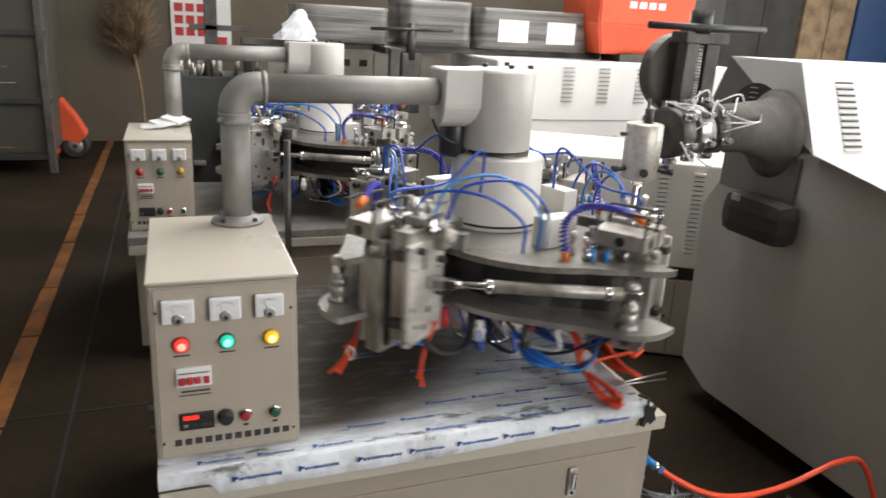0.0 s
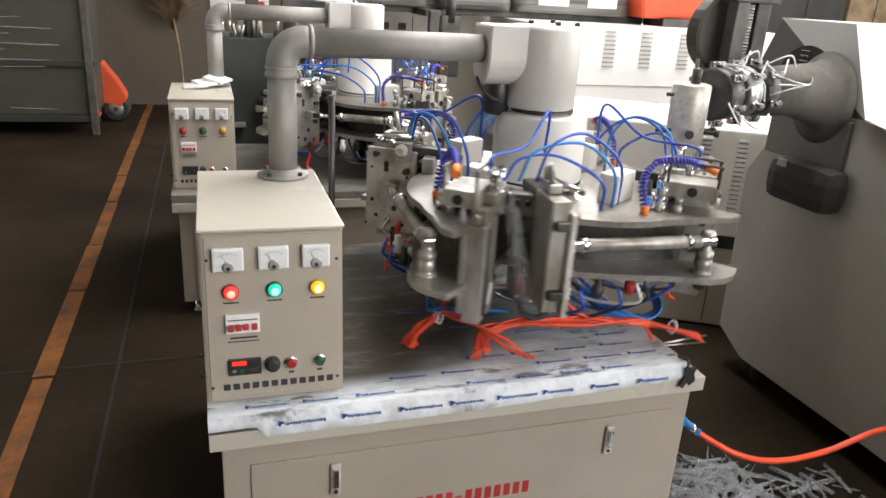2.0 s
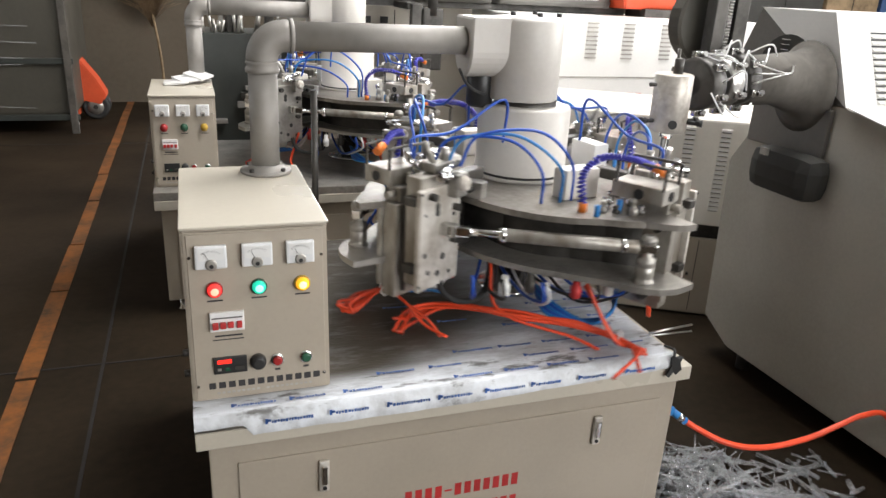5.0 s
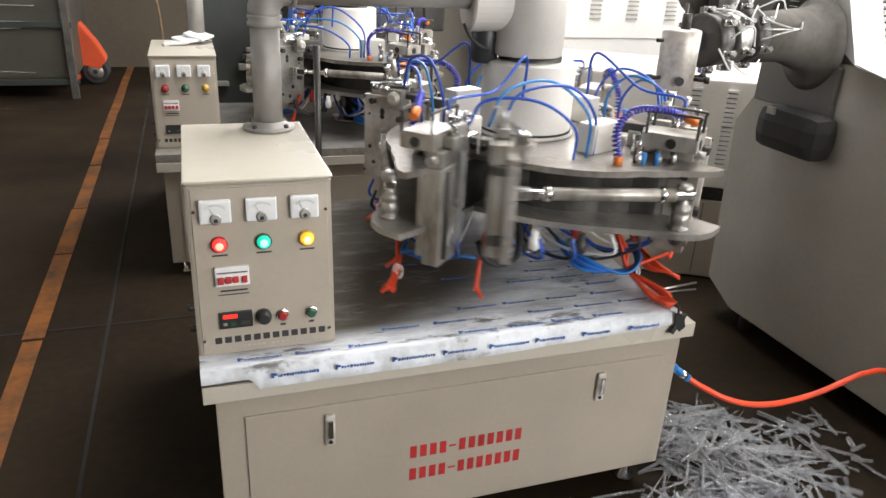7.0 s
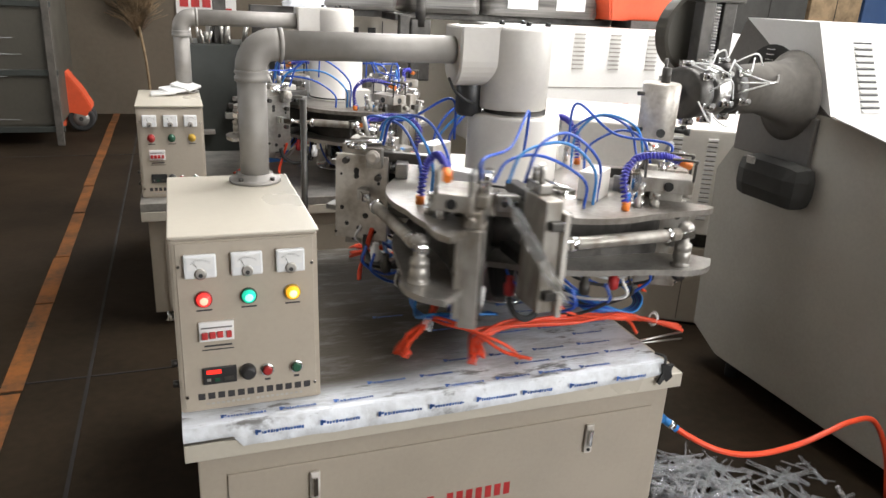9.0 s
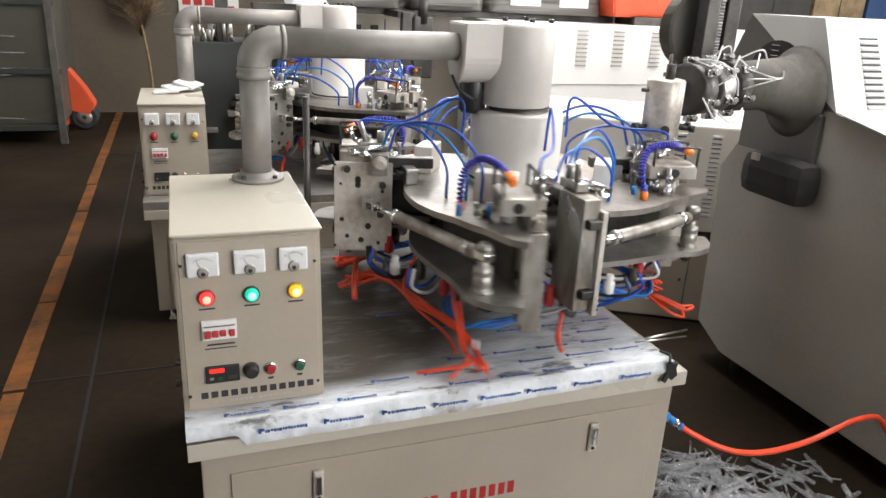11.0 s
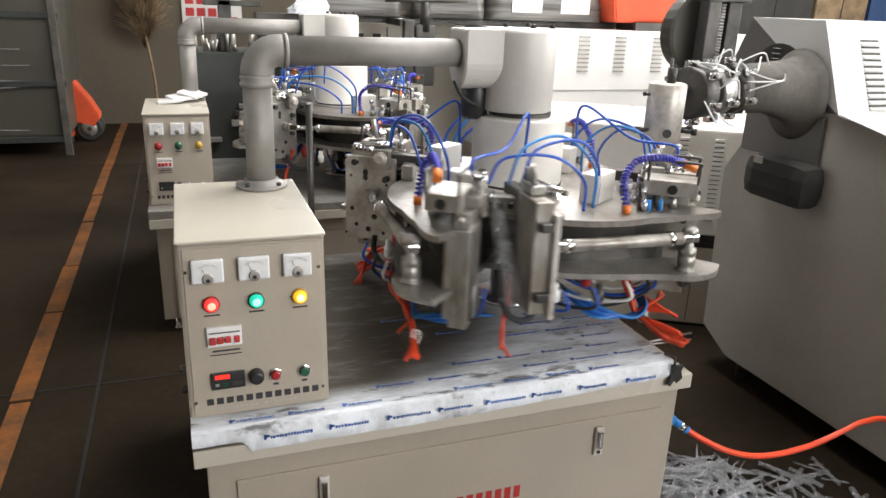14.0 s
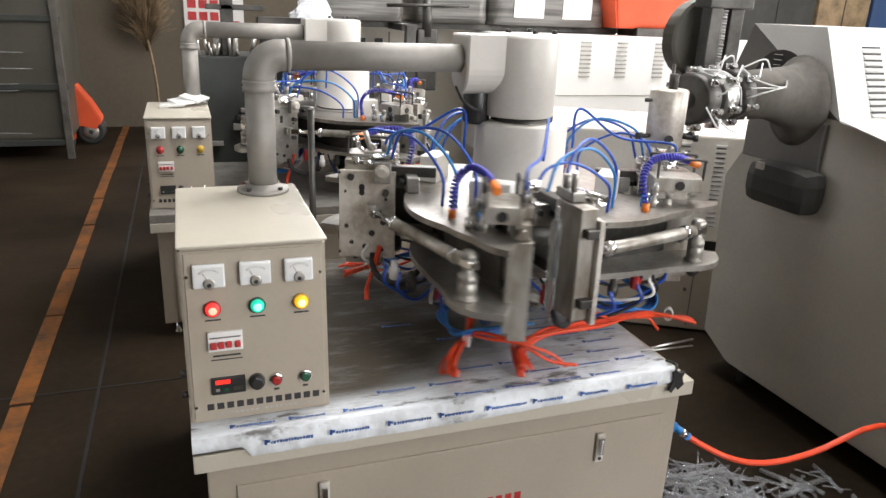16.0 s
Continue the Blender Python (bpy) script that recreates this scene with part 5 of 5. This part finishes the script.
for k in range(14):
    x, z = rnd.uniform(0.07, 0.56), rnd.uniform(0.55, 1.08)
    bm = bmesh.new()
    box(bm, x - rnd.uniform(0.015, 0.05), x + rnd.uniform(0.015, 0.05), 2.90, 2.951, z - rnd.uniform(0.01, 0.03), z + rnd.uniform(0.01, 0.03), 0.004)
    part("fitting_block", bm, (DULL_STEEL, PIPE, DARK_STEEL)[k % 3], t)
bm = bmesh.new()
box(bm, 0.26, 0.33, 3.0, 3.05, 1.15, 1.62, 0.004)
box(bm, 0.18, 0.5, 3.0, 3.04, 1.40, 1.43, 0.004)
part("mast", bm, DARK_STEEL, t)

# wall side: crates, pallet truck, broom, notice
t = thing("wrapped_machine", "large dark machine wrapped in plastic beside the aisle", "machine")
bm = bmesh.new()
box(bm, -3.2, -0.97, 5.9, 7.2, 0.16, 1.9, 0.03)
part("body", bm, SHADE, t)
for z in (0.12, 0.62, 1.2):
    part("rail", made(box, -3.25, -0.935, 5.86, 5.9, z, z + 0.05, 0.005), DARKGREEN, t)
for x in (-3.2, -1.01):
    part("post", made(box, x, x + 0.06, 5.84, 5.9, 0.0, 1.95, 0.005), HOODPAINT, t)
bm = bmesh.new()
rows = []
for j in range(14):
    z = 0.18 + 1.7 * j / 13
    rows.append([(-1.0 + 0.02 * noise.noise((z * 5, 1, 0)), 5.82 + 0.02 * noise.noise((z * 7, 2, 0)), z), (-1.0, 7.25, z), (-3.3, 7.25, z), (-3.3, 5.82, z)])
for j in range(22):
    z = 0.25 + 0.07 * j
    cyl(bm, (-3.1 + rnd.uniform(0, 1.5), 5.855, z), (-1.2 - rnd.uniform(0, 0.8), 5.855, z + rnd.uniform(-0.02, 0.02)), 0.004, 5)
part("wrap_crease", bm, WRAP, t, "glinting creases of plastic wrap")

t = thing("pallet_truck", "orange-red hand pallet truck with black wheels", "pallet truck", at=pose(-0.03, 0.22, 0))
bm = bmesh.new()
prism(bm, [(0.0, 0.05), (0.20, 0.0), (0.25, 0.10), (0.17, 0.26), (0.03, 0.46), (-0.03, 0.53), (-0.06, 0.50), (-0.03, 0.1)], -0.14, 0.14, Matrix.Translation((-0.98, 6.45, 0.14)) @ Matrix.Rotation(radians(90), 4, "X"))
bmesh.ops.bevel(bm, geom=list(bm.edges), offset=0.012, segments=2, affect="EDGES")
part("pump_body", bm, HOPPER, t)
for y in (6.32, 6.52):
    bm = bmesh.new()
    lathe(bm, (-0.84, y, 0.125), (0, 1, 0), [(0, 0.105), (0.01, 0.125), (0.05, 0.125), (0.06, 0.105)], 28)
    wheel = part("wheel", bm, RUBBER, t)
    bm = bmesh.new()
    lathe(bm, (-0.84, y - 0.006, 0.125), (0, 1, 0), [(0, 0.03), (0.004, 0.075), (0.07, 0.075)], 20)
    part("rim", bm, DULL_STEEL, wheel)
    part("axle_cap", made(cyl, (-0.84, y - 0.012, 0.125), (-0.84, y - 0.004, 0.125), 0.022, 10), DARK_STEEL, wheel)
part("fork", made(box, -2.1, -0.98, 6.25, 6.4, 0.06, 0.11, 0.01), HOPPER, t)
part("fork", made(box, -2.1, -0.98, 6.55, 6.7, 0.06, 0.11, 0.01), HOPPER, t)

t = thing("bamboo_broom", "brown twig broom standing bristles up against the wall", "broom")
bm = bmesh.new()
tube(bm, bend([(-0.22, 7.0, 0.0), (-0.24, 7.2, 0.55), (-0.30, 7.4, 1.0), (-0.33, 7.45, 1.2)], 6), 0.014, 8)
part("stick", bm, STRAW, t)
bm = bmesh.new()
for k in range(520):
    a, sp = rnd.uniform(0, 2 * math.pi), rnd.random() ** 0.7
    p = Vector((-0.31, 7.40, rnd.uniform(0.85, 1.15)))
    q = p + Vector((math.cos(a) * 0.33 * sp, math.sin(a) * 0.10 * sp - 0.06, rnd.uniform(0.25, 0.75) * (1.1 - 0.45 * sp)))
    tube(bm, [p, (p + q) / 2 + Vector((0, 0, 0.05)), q], 0.0035, 3)
tagged(part("bristle", bm, STRAW, t, "loose thin brown twigs"), kind="stuff")

t = thing("wall_notice", "white wall notice with red lettering bars", "notice")
part("board", made(box, 0.10, 0.75, 7.57, 7.595, 1.05, 1.95), WHITE, t)
for r in range(3):
    for c in range(3):
        part("lettering_bar", made(box, 0.14 + 0.12 * c, 0.23 + 0.12 * c, 7.564, 7.569, 1.46 - 0.13 * r, 1.55 - 0.13 * r), RED_INK, t)
part("lettering_bar", made(box, 0.5, 0.7, 7.564, 7.569, 1.1, 1.2), RED_INK, t)
for i, (x, w, h, mat) in enumerate(((5.7, 1.05, 2.3, MATT), (6.8, 0.75, 2.3, STRAW), (7.6, 1.2, 2.2, TEAL))):
    t = thing("storage_cabinet", "tall painted steel storage cabinet against the wall", "cabinet", "wall cabinets")
    part("body", made(box, x, x + w, 5.2, 5.9, 0.0, h, 0.01), mat, t)
    part("door_gap", made(box, x + w / 2 - 0.004, x + w / 2 + 0.004, 5.194, 5.201, 0.05, h - 0.05), JOINT, t)

# heap of clear tubes on the floor
rnd = random.Random(8)
bm = bmesh.new()
for k in range(420):
    a, d = rnd.uniform(0, 2 * math.pi), rnd.random() ** 0.6
    c = Vector((1.36 + 0.40 * d * math.cos(a), -0.06 + 0.40 * d * math.sin(a), 0.0))
    if c.x < 1.30 and c.y > -0.10:
        continue
    hgt = 0.16 * max(0.0, 1 - d) ** 0.8
    c.z = rnd.uniform(0.012, 0.014 + hgt)
    th, el = rnd.uniform(0, math.pi), rnd.uniform(-0.25, 0.25) * (0.3 + 4 * hgt)
    v = Vector((math.cos(th), math.sin(th), el)) * rnd.uniform(0.08, 0.14)
    p, q = c - v, c + v
    p.z, q.z = max(p.z, 0.009), max(q.z, 0.009)
    cyl(bm, p, q, rnd.uniform(0.002, 0.0065), 6, rnd.uniform(0.001, 0.005))
for k in range(90):
    c = Vector((rnd.uniform(1.3, 2.0), rnd.uniform(-0.28, 0.12), 0.012))
    th = rnd.uniform(0, math.pi)
    v = Vector((math.cos(th), math.sin(th), 0)) * rnd.uniform(0.02, 0.09)
    cyl(bm, c - v, c + v, rnd.uniform(0.003, 0.009), 6)
heap = part("tube_heap", bm, SCRAP)
tagged(heap, "loose heap of clear plastic tubes on the floor", "plastic tubes", kind="stuff")
bm = bmesh.new()
rows = []
for j in range(26):
    rows.append([bm.verts.new((0.88 + 0.60 * i / 34, -0.60 + 0.46 * j / 25, 0.012 + 0.075 * abs(noise.noise((i * 0.31, j * 0.27, 1.0))) * math.sin(math.pi * i / 34) + 0.03 * abs(noise.noise((i * 0.9, j * 0.8, 4.0))))) for i in range(35)])
for p, q in zip(rows, rows[1:]):
    for i in range(34):
        bm.faces.new((p[i], p[i + 1], q[i + 1], q[i]))
bmesh.ops.solidify(bm, geom=list(bm.faces), thickness=0.002)
tagged(part("plastic_bag", bm, BAG), "crumpled white plastic bag on the floor under loose tubes", "plastic bag")


# ---- movement ----
def turn_at(t):
    return -25.4 + 52.6 * (t - 14.5) - 3.4 * math.exp(-((t - 8) / 3.6) ** 2) - 2.2 * math.exp(-((t - 13.0) / 1.0) ** 2) - 4.0 * math.exp(-(t / 0.5) ** 2)


def ease(u):
    u = min(1.0, max(0.0, u))
    return u * u * (3 - 2 * u)


def opening(psi):
    """How far a mould stands open when it is at the angle psi round the column."""
    psi = (psi + 180) % 360 - 180
    steps = ((-176, 0), (-168, 4), (-148, 5), (-145, 6), (-140, 14), (-135, 31), (-132, 33), (-122, 32), (-113, 27), (-106, 18), (-99, 9), (-92, 3), (-84, 0))
    return float(np.interp(psi, [p[0] for p in steps], [p[1] for p in steps]))


def lean_of(psi, k):
    psi = (psi + 180) % 360 - 180
    if psi < -135 or psi > -60:
        return 0.0
    last = -120 if k == 2 else -110
    return 34 * ease((psi + 130) / 9) * (1 - ease((psi - last) / (8 if k == 2 else 12)))


def out_of(psi):
    psi = (psi + 180) % 360 - 180
    return ease((psi + 142) / 8) * (1 - ease((psi + 108) / 9))


def motions():
    times = [i / 10 for i in range(161)]
    walk(rotor, [(t, rotor_at @ turned(turn_at(t))) for t in times])
    for ob, k in moving_halves:
        walk(ob, [(t, mould_pose(k, opening(turn_at(t) + 90 * k + PART))) for t in times])
    for ob, k in clamp_arms:
        walk(ob, [(t, arm_pose(k, opening(turn_at(t) + 90 * k + PART))) for t in times])
    for ob, k in clamp_rods:
        walk(ob, [(t, rod_pose(k, opening(turn_at(t) + 90 * k + PART))) for t in times])
    for ob, k in blown_tubes:
        walk(ob, [(t, product_pose(k, lean_of(turn_at(t) + 90 * k + PART, k), out_of(turn_at(t) + 90 * k + PART))) for t in times])


motions()
